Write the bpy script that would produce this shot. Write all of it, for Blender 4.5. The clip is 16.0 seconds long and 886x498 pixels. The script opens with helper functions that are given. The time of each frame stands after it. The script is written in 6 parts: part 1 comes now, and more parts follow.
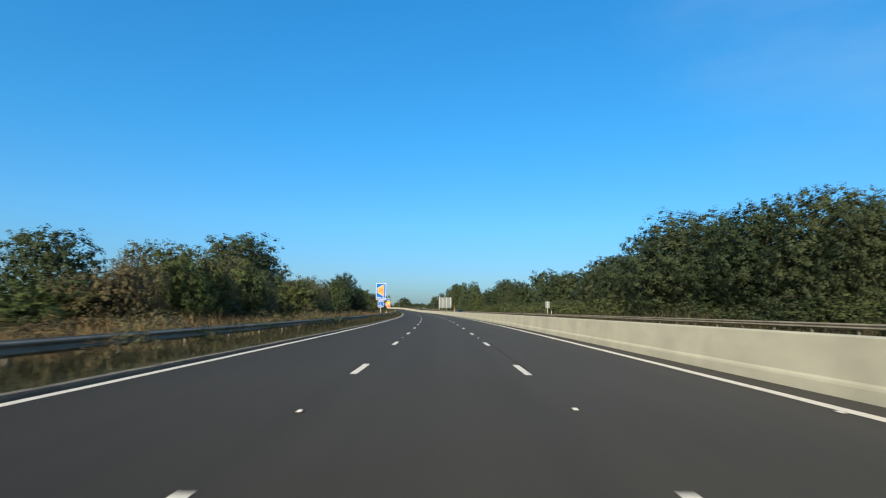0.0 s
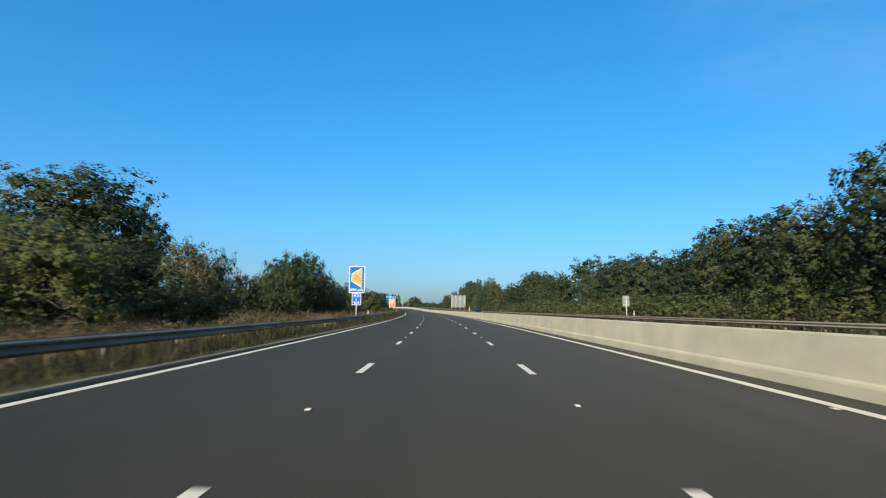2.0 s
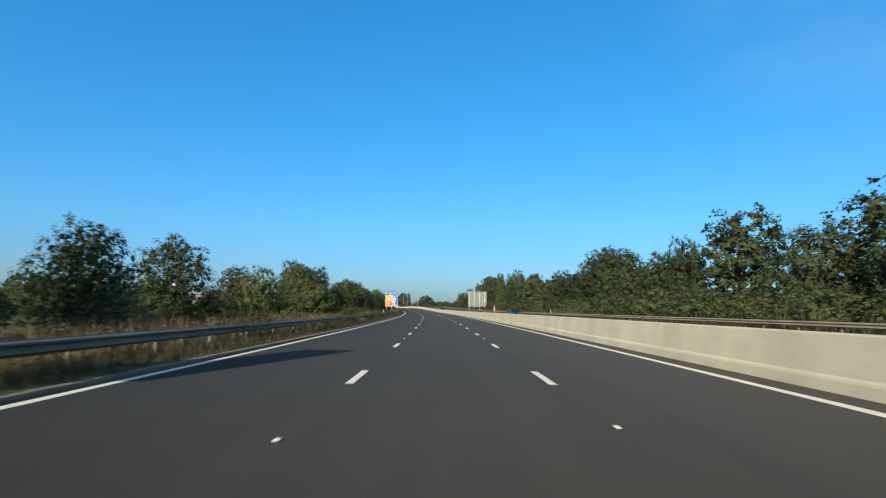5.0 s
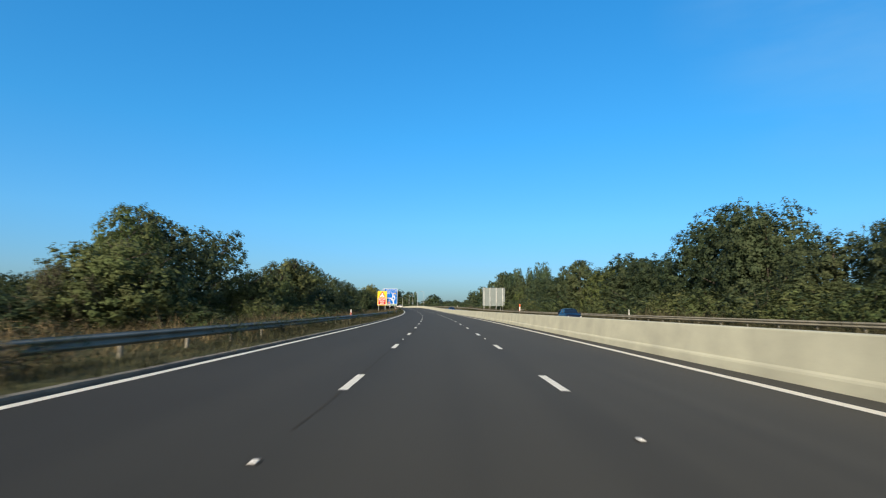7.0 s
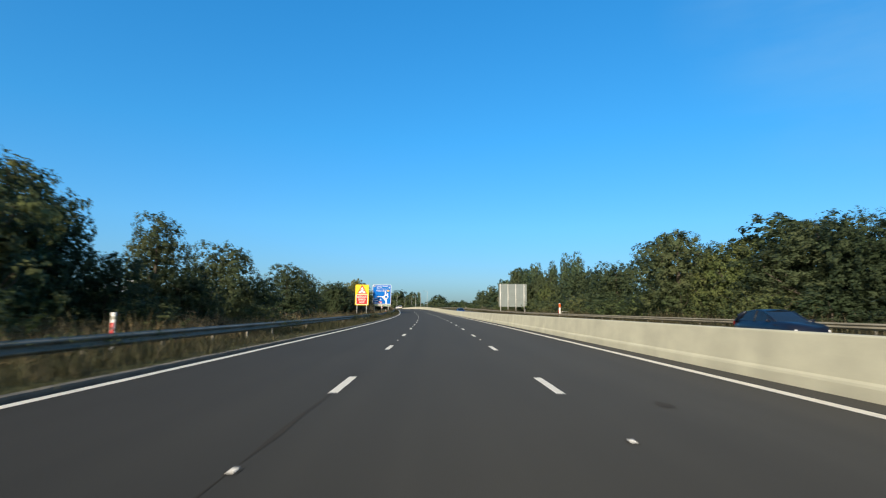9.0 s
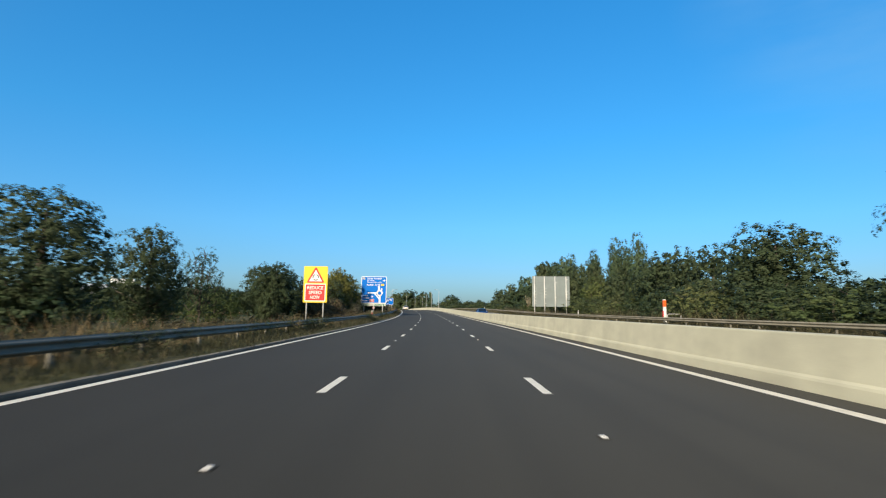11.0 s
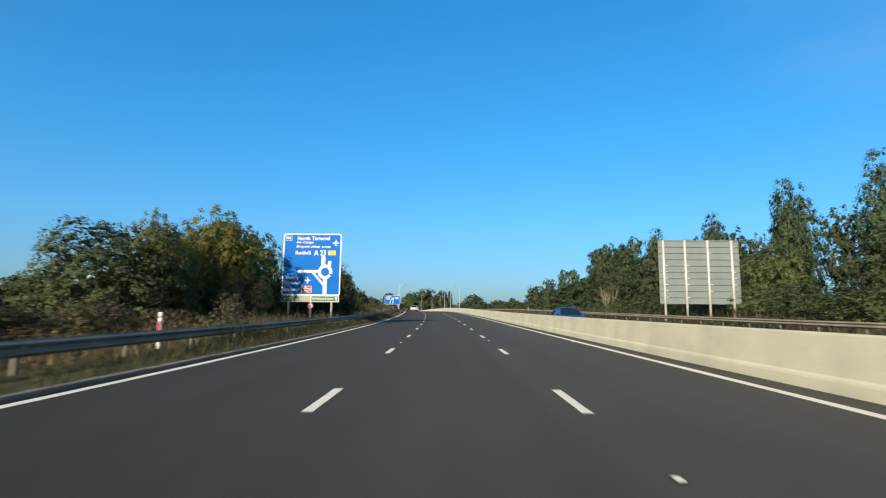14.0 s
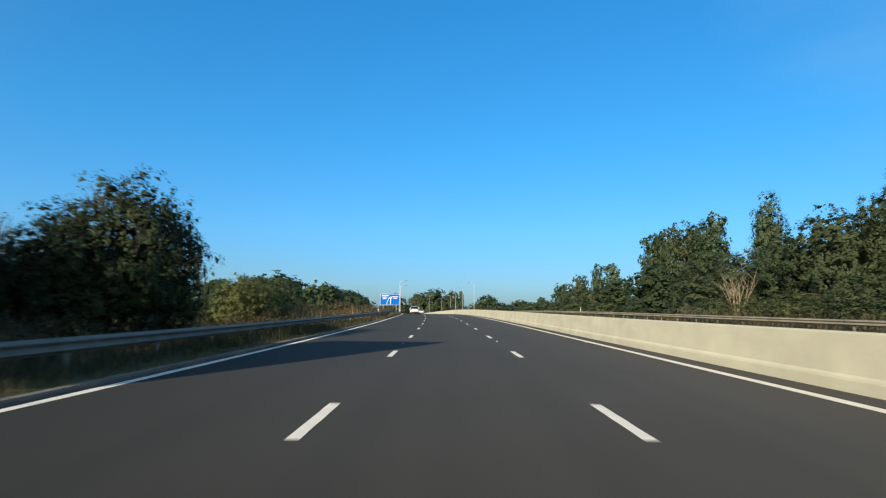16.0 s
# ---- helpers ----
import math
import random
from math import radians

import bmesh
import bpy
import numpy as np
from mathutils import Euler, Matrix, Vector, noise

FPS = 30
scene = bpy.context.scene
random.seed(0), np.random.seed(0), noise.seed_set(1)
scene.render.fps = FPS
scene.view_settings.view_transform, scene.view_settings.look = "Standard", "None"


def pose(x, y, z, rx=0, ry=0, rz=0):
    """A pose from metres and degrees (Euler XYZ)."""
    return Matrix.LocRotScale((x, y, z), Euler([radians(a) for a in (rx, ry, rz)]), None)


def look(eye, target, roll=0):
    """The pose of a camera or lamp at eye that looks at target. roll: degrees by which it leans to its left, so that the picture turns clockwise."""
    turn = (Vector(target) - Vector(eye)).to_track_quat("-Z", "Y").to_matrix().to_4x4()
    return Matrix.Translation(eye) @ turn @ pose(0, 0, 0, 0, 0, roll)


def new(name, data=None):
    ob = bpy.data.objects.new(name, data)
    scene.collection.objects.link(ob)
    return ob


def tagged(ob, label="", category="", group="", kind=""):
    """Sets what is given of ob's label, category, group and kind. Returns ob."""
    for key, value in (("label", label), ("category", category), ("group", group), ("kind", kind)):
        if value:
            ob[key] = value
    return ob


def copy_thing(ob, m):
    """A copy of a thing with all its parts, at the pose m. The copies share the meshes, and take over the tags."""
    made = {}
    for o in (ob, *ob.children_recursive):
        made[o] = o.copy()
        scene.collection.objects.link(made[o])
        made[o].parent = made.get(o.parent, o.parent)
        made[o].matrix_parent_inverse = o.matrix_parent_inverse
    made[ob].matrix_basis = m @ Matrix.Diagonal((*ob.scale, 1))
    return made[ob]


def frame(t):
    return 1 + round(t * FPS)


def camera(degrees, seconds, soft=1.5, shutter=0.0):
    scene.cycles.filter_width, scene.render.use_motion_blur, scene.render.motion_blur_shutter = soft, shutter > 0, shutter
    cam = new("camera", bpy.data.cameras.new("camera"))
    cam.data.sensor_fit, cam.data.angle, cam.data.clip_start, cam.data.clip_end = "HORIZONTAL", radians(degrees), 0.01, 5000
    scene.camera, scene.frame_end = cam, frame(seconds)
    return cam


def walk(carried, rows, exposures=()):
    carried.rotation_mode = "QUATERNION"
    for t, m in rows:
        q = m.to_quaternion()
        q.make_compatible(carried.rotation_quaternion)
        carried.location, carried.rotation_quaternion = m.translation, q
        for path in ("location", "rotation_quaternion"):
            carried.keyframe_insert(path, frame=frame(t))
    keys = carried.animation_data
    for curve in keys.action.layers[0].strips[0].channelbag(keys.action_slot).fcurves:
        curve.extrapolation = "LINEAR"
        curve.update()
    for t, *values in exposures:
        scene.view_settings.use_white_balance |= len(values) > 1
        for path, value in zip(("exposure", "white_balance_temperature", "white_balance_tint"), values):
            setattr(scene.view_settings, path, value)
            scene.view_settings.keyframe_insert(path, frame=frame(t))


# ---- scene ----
# camera and its drive: seconds, place, pitch above level, heading left of the y axis
LENS, LEAN = 81.5, 0.62
cam = camera(LENS, 16.0, soft=1.2, shutter=0.25)
ROWS = [
    (0, 0.031, -0.053, 1.323, 6.81, 0.32),
    (0.5, -0.048, 9.069, 1.321, 6.76, 0.51),
    (1, -0.088, 18.122, 1.319, 6.79, 0.96),
    (1.5, -0.211, 26.942, 1.318, 6.78, 1.30),
    (2, -0.376, 35.879, 1.316, 6.77, 1.70),
    (2.5, -0.608, 45.186, 1.315, 6.75, 2.07),
    (3, -0.928, 54.377, 1.315, 6.83, 2.20),
    (3.5, -1.312, 63.774, 1.315, 6.91, 2.27),
    (4, -1.635, 72.963, 1.315, 6.79, 2.66),
    (4.5, -2.049, 82.179, 1.316, 6.77, 2.94),
    (5, -2.512, 91.422, 1.318, 6.75, 3.22),
    (5.5, -3.023, 100.662, 1.321, 6.74, 3.49),
    (6, -3.578, 109.870, 1.324, 6.72, 3.75),
    (6.5, -4.174, 119.015, 1.329, 6.71, 4.01),
    (7, -4.831, 128.095, 1.335, 6.73, 4.16),
    (7.5, -5.488, 137.176, 1.343, 6.70, 4.38),
    (8, -6.155, 146.225, 1.352, 6.65, 4.63),
    (8.5, -6.897, 155.204, 1.364, 6.67, 4.73),
    (9, -7.662, 164.181, 1.378, 6.89, 4.74),
    (9.5, -8.413, 173.133, 1.394, 6.92, 5.09),
    (10, -9.193, 182.043, 1.412, 6.94, 5.46),
    (10.5, -10.012, 190.983, 1.433, 6.97, 5.82),
    (11, -10.876, 199.981, 1.455, 7.00, 6.19),
    (11.5, -11.786, 209.071, 1.480, 7.03, 6.55),
    (12, -12.868, 218.397, 1.507, 6.95, 7.06),
    (12.5, -14.029, 227.758, 1.539, 7.05, 7.49),
    (13, -15.151, 236.717, 1.572, 7.09, 7.86),
    (13.5, -16.337, 245.825, 1.612, 7.03, 8.14),
    (14, -17.599, 255.175, 1.659, 7.13, 8.41),
    (14.5, -18.954, 264.612, 1.717, 7.05, 8.58),
    (15, -20.308, 273.847, 1.786, 7.13, 9.03),
    (15.5, -21.714, 283.031, 1.868, 7.23, 9.36),
    (16, -23.212, 292.213, 1.965, 7.34, 9.58),
]
walk(cam, [(t, pose(x, y, z, 90 + pitch, 0, yaw) @ pose(0, 0, 0, 0, 0, LEAN)) for t, x, y, z, pitch, yaw in ROWS], exposures=[(0.0, 0.0), (9.0, 0.0), (11.5, 0.0), (12.5, -0.05), (13.5, 0.0), (16.0, 0.0)])

# ---- light ----
SUN_AZ, SUN_EL = 196.3, 20.5   # where the sun stands: degrees clockwise from the y axis, and above level
world = bpy.data.worlds.new("sky")
scene.world = world
world.use_nodes = True
wn, wl = world.node_tree.nodes, world.node_tree.links
sky = wn.new("ShaderNodeTexSky")
sky.sky_type, sky.sun_disc = "NISHITA", False
sky.sun_elevation, sky.sun_rotation = radians(SUN_EL), radians(SUN_AZ)
sky.air_density, sky.dust_density, sky.ozone_density, sky.altitude = 1.0, 0.6, 3.0, 50
bg = wn["Background"]
bg.inputs["Strength"].default_value = 0.235
# deep blue of a clear morning, and a thin veil of high cloud on one side
coord = wn.new("ShaderNodeTexCoord")
tint = wn.new("ShaderNodeMix")
tint.data_type, tint.blend_type = "RGBA", "MULTIPLY"
tint.inputs[0].default_value = 1.0
sep = wn.new("ShaderNodeSeparateXYZ")
wl.new(coord.outputs["Generated"], sep.inputs[0])
deep = wn.new("ShaderNodeValToRGB")
deep.color_ramp.elements[0].position, deep.color_ramp.elements[0].color = 0.0, (0.225, 0.325, 0.47, 1)
deep.color_ramp.elements[1].position, deep.color_ramp.elements[1].color = 0.62, (0.16, 0.82, 1.12, 1)
for at_, colour in ((0.06, (0.292, 0.445, 0.605, 1)), (0.16, (0.285, 0.60, 0.78, 1)), (0.32, (0.20, 0.71, 0.93, 1))):
    e_ = deep.color_ramp.elements.new(at_)
    e_.color = colour
wl.new(sep.outputs[2], deep.inputs[0])
# towards the sun the sky grows pale
glow_dot = wn.new("ShaderNodeVectorMath")
glow_dot.operation = "DOT_PRODUCT"
glow_dot.inputs[1].default_value = (math.sin(radians(SUN_AZ)) * math.cos(radians(SUN_EL)), math.cos(radians(SUN_AZ)) * math.cos(radians(SUN_EL)), math.sin(radians(SUN_EL)))
wl.new(coord.outputs["Generated"], glow_dot.inputs[0])
pale = wn.new("ShaderNodeMapRange")
pale.interpolation_type = "SMOOTHSTEP"
pale.inputs[1].default_value, pale.inputs[2].default_value = -0.30, 0.50
wl.new(glow_dot.outputs["Value"], pale.inputs[0])
paler = wn.new("ShaderNodeMix")
paler.data_type = "RGBA"
paler.inputs[7].default_value = (0.78, 0.62, 0.46, 1)
wl.new(pale.outputs[0], paler.inputs[0])
wl.new(deep.outputs[0], paler.inputs[6])
wl.new(paler.outputs[2], tint.inputs[7])
wl.new(sky.outputs[0], tint.inputs[6])
veil_map = wn.new("ShaderNodeMapping")
veil_map.inputs["Scale"].default_value = (1.0, 1.6, 4.0)
veil = wn.new("ShaderNodeTexNoise")
veil.inputs["Scale"].default_value, veil.inputs["Detail"].default_value, veil.inputs["Roughness"].default_value = 2.2, 6.0, 0.55
wl.new(coord.outputs["Generated"], veil_map.inputs[0])
wl.new(veil_map.outputs[0], veil.inputs["Vector"])
# the veil lies round one part of the sky
part_dir = Vector((0.60, 0.66, 0.50)).normalized()
dotn = wn.new("ShaderNodeVectorMath")
dotn.operation = "DOT_PRODUCT"
dotn.inputs[1].default_value = part_dir
wl.new(coord.outputs["Generated"], dotn.inputs[0])
near = wn.new("ShaderNodeMapRange")
near.inputs[1].default_value, near.inputs[2].default_value, near.inputs[3].default_value, near.inputs[4].default_value = 0.935, 1.0, 0.0, 0.34
wl.new(dotn.outputs["Value"], near.inputs[0])
thick = wn.new("ShaderNodeMapRange")
thick.inputs[1].default_value, thick.inputs[2].default_value = 0.38, 0.75
wl.new(veil.outputs[0], thick.inputs[0])
much = wn.new("ShaderNodeMath")
much.operation = "MULTIPLY"
wl.new(near.outputs[0], much.inputs[0])
wl.new(thick.outputs[0], much.inputs[1])
cloudy = wn.new("ShaderNodeMix")
cloudy.data_type = "RGBA"
cloudy.inputs[7].default_value = (1.5, 2.7, 4.0, 1)
wl.new(much.outputs[0], cloudy.inputs[0])
wl.new(tint.outputs[2], cloudy.inputs[6])
wl.new(cloudy.outputs[2], bg.inputs["Color"])
# darker away from the sun
fall = wn.new("ShaderNodeMapRange")
for i_, v_ in zip((1, 2, 3, 4), (-0.85, 0.1, 0.20, 0.255)):
    fall.inputs[i_].default_value = v_
wl.new(glow_dot.outputs["Value"], fall.inputs[0])
wl.new(fall.outputs[0], bg.inputs["Strength"])

sun = new("sun", bpy.data.lights.new("sun", "SUN"))
sun.data.energy, sun.data.angle, sun.data.color = 6.0, radians(0.53), (1.0, 0.88, 0.70)
az, el = radians(SUN_AZ), radians(SUN_EL)
sun_at = Vector((math.sin(az) * math.cos(el), math.cos(az) * math.cos(el), math.sin(el)))
sun.matrix_world = look(sun_at * 50, (0, 0, 0))

# ---- materials ----
def material(name, base, rough=0.8, metal=0.0, noise_scale=0.0, vary=0.25, second=None, fine=0.0, bump=0.0, bump_scale=60.0,
             island=0.0, per_object=0.0, translucent=0.0, spec=0.5, stretch=None, streak=None, streak_dark=0.8, matt=0.0, lane=False, relief=0.02):
    """A procedural surface: a base colour, broad blotches of a second one, a fine grain, and relief."""
    m = bpy.data.materials.new(name)
    m.use_nodes = True
    n, l = m.node_tree.nodes, m.node_tree.links
    b = n["Principled BSDF"]
    b.inputs["Roughness"].default_value, b.inputs["Metallic"].default_value = rough, metal
    b.inputs["Specular IOR Level"].default_value = spec
    b.inputs["Diffuse Roughness"].default_value = matt
    tc = n.new("ShaderNodeTexCoord")
    vec = tc.outputs["UV" if lane else "Object"]
    if stretch:
        mp = n.new("ShaderNodeMapping")
        mp.inputs["Scale"].default_value = stretch
        l.new(vec, mp.inputs[0])
        vec = mp.outputs[0]
    col = n.new("ShaderNodeRGB")
    col.outputs[0].default_value = (*base, 1)
    out = col.outputs[0]

    def mix(a, fac, colour, kind="MIX"):
        x = n.new("ShaderNodeMix")
        x.data_type, x.blend_type = "RGBA", kind
        if isinstance(fac, float):
            x.inputs[0].default_value = fac
        else:
            l.new(fac, x.inputs[0])
        l.new(a, x.inputs[6])
        if isinstance(colour, tuple):
            x.inputs[7].default_value = (*colour, 1)
        else:
            l.new(colour, x.inputs[7])
        return x.outputs[2]

    def ranged(v, lo, hi, a, z):
        r = n.new("ShaderNodeMapRange")
        for i, q in zip((1, 2, 3, 4), (lo, hi, a, z)):
            r.inputs[i].default_value = q
        l.new(v, r.inputs[0])
        return r.outputs[0]

    def noise_at(scale, detail=4.0):
        t = n.new("ShaderNodeTexNoise")
        t.inputs["Scale"].default_value, t.inputs["Detail"].default_value = scale, detail
        l.new(vec, t.inputs["Vector"])
        return t.outputs[0]

    if noise_scale:
        sec = second or tuple(c * (1 - vary) for c in base)
        out = mix(out, ranged(noise_at(noise_scale), 0.35, 0.68, 0.0, 1.0), sec)
    if streak:
        # long faint bands or drips: pulled out along one way
        sm = n.new("ShaderNodeMapping")
        sm.inputs["Scale"].default_value = streak
        l.new(tc.outputs["UV" if lane else "Object"], sm.inputs[0])
        st = n.new("ShaderNodeTexNoise")
        st.inputs["Scale"].default_value, st.inputs["Detail"].default_value = 1.0, 3.0
        l.new(sm.outputs[0], st.inputs["Vector"])
        out = mix(out, ranged(st.outputs[0], 0.40, 0.66, 0.0, 1.0), mix(out, 1.0, (streak_dark, streak_dark, streak_dark), "MULTIPLY"))
    if fine:
        f = ranged(noise_at(bump_scale * 1.7, 2.0), 0.25, 0.75, 1 - fine, 1 + fine)
        g = n.new("ShaderNodeCombineColor")
        for i in range(3):
            l.new(f, g.inputs[i])
        out = mix(out, 1.0, g.outputs[0], "MULTIPLY")
    if lane:
        # outer lane paler, inner darker: the sun's backscatter, put into the asphalt's colour
        sx = n.new("ShaderNodeSeparateXYZ")
        l.new(tc.outputs["UV"], sx.inputs[0])
        backscatter = ranged(sx.outputs[0], -5.0, 5.0, 0.70, 1.08)
        g = n.new("ShaderNodeCombineColor")
        for i in range(3):
            l.new(backscatter, g.inputs[i])
        out = mix(out, 1.0, g.outputs[0], "MULTIPLY")
    hs = None
    if island or per_object:
        hs = n.new("ShaderNodeHueSaturation")
        l.new(out, hs.inputs["Color"])
        if island:
            ge = n.new("ShaderNodeNewGeometry")
            val = ranged(ge.outputs["Random Per Island"], 0, 1, 1 - island, 1 + island)
            if per_object:
                ob_i = n.new("ShaderNodeObjectInfo")
                mm = n.new("ShaderNodeMath")
                mm.operation = "MULTIPLY"
                l.new(val, mm.inputs[0])
                l.new(ranged(ob_i.outputs["Random"], 0, 1, 1 + per_object, 1 - per_object), mm.inputs[1])
                val = mm.outputs[0]
            l.new(val, hs.inputs["Value"])
        if per_object:
            oi = n.new("ShaderNodeObjectInfo")
            l.new(ranged(oi.outputs["Random"], 0, 1, 0.5 - per_object * 0.12, 0.5 + per_object * 0.10), hs.inputs["Hue"])
            if not island:
                l.new(ranged(oi.outputs["Random"], 0, 1, 1 - per_object, 1 + per_object), hs.inputs["Value"])
        out = hs.outputs[0]
    l.new(out, b.inputs["Base Color"])
    if bump:
        bp = n.new("ShaderNodeBump")
        bp.inputs["Strength"].default_value, bp.inputs["Distance"].default_value = bump, relief
        l.new(noise_at(bump_scale), bp.inputs["Height"])
        l.new(bp.outputs[0], b.inputs["Normal"])
    if translucent:
        tr = n.new("ShaderNodeBsdfTranslucent")
        l.new(out, tr.inputs["Color"])
        ms = n.new("ShaderNodeMixShader")
        ms.inputs[0].default_value = translucent
        l.new(b.outputs[0], ms.inputs[1])
        l.new(tr.outputs[0], ms.inputs[2])
        l.new(ms.outputs[0], n["Material Output"].inputs[0])
    return m


ASPHALT = material("asphalt", (0.0288, 0.0284, 0.0242), 0.9, noise_scale=0.30, second=(0.0252, 0.0248, 0.0212), spec=0.35, streak=(1.3, 0.012, 1.0), streak_dark=0.86, fine=0.20, bump=0.22, bump_scale=80, stretch=(1.0, 0.5, 1.0), matt=1.0, lane=True)
KERB = material("weathered_kerb_concrete", (0.150, 0.140, 0.118), 0.95, noise_scale=1.1, second=(0.100, 0.094, 0.078), fine=0.25, bump=0.4, bump_scale=40, per_object=0.12, matt=0.6)
TAR = material("tar", (0.0225, 0.0205, 0.0160), 0.9, noise_scale=1.5, spec=0.25, fine=0.15, bump=0.2, matt=1.0)
ROAD_PAINT = material("road_paint", (0.92, 0.86, 0.71), 0.75, noise_scale=5.0, second=(0.78, 0.72, 0.59), fine=0.12, bump=0.3, bump_scale=70)
CONCRETE = material("concrete", (0.63, 0.607, 0.448), 0.9, noise_scale=0.9, second=(0.548, 0.525, 0.39), fine=0.08, bump=0.15, bump_scale=25, stretch=(1.0, 1.0, 2.2), streak=(0.7, 0.7, 0.25), streak_dark=0.88)
GALV = material("galvanised_steel", (0.62, 0.63, 0.61), 0.5, 0.15, noise_scale=1.2, second=(0.50, 0.51, 0.50), fine=0.1, bump=0.08, bump_scale=30)
RAIL = material("weathered_galvanised_steel", (0.24, 0.225, 0.185), 0.65, 0.0, noise_scale=0.9, second=(0.165, 0.152, 0.12), spec=0.22, fine=0.1, bump=0.08, bump_scale=30)
RAIL_DUSTY = material("dusty_galvanised_steel", (0.32, 0.29, 0.22), 0.8, 0.0, noise_scale=0.9, second=(0.22, 0.20, 0.15), spec=0.2, fine=0.1, bump=0.08, bump_scale=30)
GROUND = material("meadow_ground", (0.088, 0.092, 0.036), 1.0, noise_scale=0.08, second=(0.058, 0.078, 0.026), spec=0.05, fine=0.35, bump=0.6, bump_scale=3)
VERGE = material("verge_soil_and_grass", (0.098, 0.088, 0.046), 1.0, spec=0.05, noise_scale=0.5, second=(0.088, 0.088, 0.038), fine=0.4, bump=0.8, bump_scale=8)
STRAW = material("dry_grass", (0.185, 0.160, 0.088), 0.9, island=0.3, translucent=0.3)
GRASS = material("green_grass", (0.098, 0.098, 0.044), 0.85, island=0.35, translucent=0.3)
WEED = material("brown_weeds", (0.29, 0.212, 0.105), 0.9, island=0.40, translucent=0.2)
LEAF = material("oak_leaves", (0.063, 0.096, 0.044), 0.62, noise_scale=0.45, second=(0.075, 0.097, 0.043), island=0.12, per_object=0.2, translucent=0.38, spec=0.35, fine=0.36, bump=1.0, bump_scale=8.0, relief=0.12)
LEAF_LIGHT = material("hawthorn_leaves", (0.096, 0.142, 0.044), 0.62, noise_scale=0.6, second=(0.114, 0.136, 0.044), island=0.12, per_object=0.22, translucent=0.40, spec=0.35, fine=0.36, bump=1.0, bump_scale=8.0, relief=0.12)
LEAF_DARK = material("dark_thicket_leaves", (0.060, 0.095, 0.042), 0.6, noise_scale=0.6, second=(0.074, 0.096, 0.040), island=0.12, per_object=0.2, translucent=0.34, spec=0.35, fine=0.36, bump=1.0, bump_scale=8.0, relief=0.12)
LEAF_POPLAR = material("poplar_leaves", (0.068, 0.110, 0.050), 0.55, noise_scale=0.5, island=0.12, per_object=0.15, translucent=0.2, spec=0.4, fine=0.36, bump=1.0, bump_scale=8.0, relief=0.12)
LEAF_DRY = material("russet_leaves", (0.115, 0.093, 0.045), 0.85, noise_scale=0.9, second=(0.092, 0.088, 0.038), island=0.3, per_object=0.2, translucent=0.2, fine=0.36, bump=1.0, bump_scale=8.0, relief=0.12)
LEAF_OLIVE = material("olive_willow_leaves", (0.125, 0.140, 0.058), 0.7, noise_scale=0.8, second=(0.16, 0.15, 0.085), island=0.32, per_object=0.2, translucent=0.40, fine=0.36, bump=1.0, bump_scale=8.0, relief=0.12)
LEAF_GOLD = material("yellowing_willow_leaves", (0.23, 0.23, 0.058), 0.65, noise_scale=0.5, second=(0.15, 0.17, 0.05), island=0.2, per_object=0.15, translucent=0.48, spec=0.35, fine=0.36, bump=1.0, bump_scale=8.0, relief=0.12)
LEAF_THORN = material("blackthorn_leaves", (0.040, 0.062, 0.026), 0.7, noise_scale=0.6, second=(0.050, 0.064, 0.026), island=0.2, per_object=0.1, translucent=0.2, spec=0.25, fine=0.36, bump=1.0, bump_scale=8.0, relief=0.12)
LEAF_SCRUB = material("scrubby_olive_leaves", (0.106, 0.143, 0.052), 0.7, noise_scale=0.8, second=(0.118, 0.133, 0.052), island=0.25, per_object=0.2, translucent=0.35, spec=0.3, fine=0.36, bump=1.0, bump_scale=8.0, relief=0.12)
LEAF_PALE = material("seeding_willow_leaves", (0.20, 0.19, 0.13), 0.7, noise_scale=0.5, second=(0.10, 0.12, 0.05), island=0.4, per_object=0.2, translucent=0.2, fine=0.36, bump=1.0, bump_scale=8.0, relief=0.12)
BARK = material("bark", (0.095, 0.079, 0.06), 0.95, noise_scale=3.0, second=(0.06, 0.05, 0.038), bump=0.6, bump_scale=14, stretch=(1, 1, 0.3))
DEAD_WOOD = material("bleached_dead_wood", (0.34, 0.29, 0.20), 0.9, noise_scale=2.0, second=(0.24, 0.20, 0.14), bump=0.3, bump_scale=20)
WHITE = material("white_plastic", (0.80, 0.80, 0.78), 0.5, noise_scale=3.0, second=(0.70, 0.70, 0.67))
SIGN_WHITE = material("white_sheeting", (0.74, 0.74, 0.72), 0.45, noise_scale=1.5, second=(0.68, 0.68, 0.67))
SIGN_BLUE = material("blue_sheeting", (0.002, 0.138, 0.54), 0.5, noise_scale=0.8, second=(0.003, 0.125, 0.49), spec=0.07)
SIGN_YELLOW = material("yellow_sheeting", (0.76, 0.52, 0.012), 0.45, noise_scale=0.8, second=(0.70, 0.47, 0.012), spec=0.3)
SIGN_RED = material("red_sheeting", (0.50, 0.02, 0.017), 0.45, noise_scale=0.8, second=(0.45, 0.02, 0.017), spec=0.3)
SIGN_ORANGE = material("orange_sheeting", (0.88, 0.30, 0.025), 0.4, noise_scale=0.8, second=(0.80, 0.27, 0.025))
SIGN_GREEN = material("green_sheeting", (0.010, 0.12, 0.055), 0.4, noise_scale=0.8, second=(0.012, 0.10, 0.048))
SIGN_BLACK = material("black_sheeting", (0.02, 0.02, 0.02), 0.5, noise_scale=1.0)
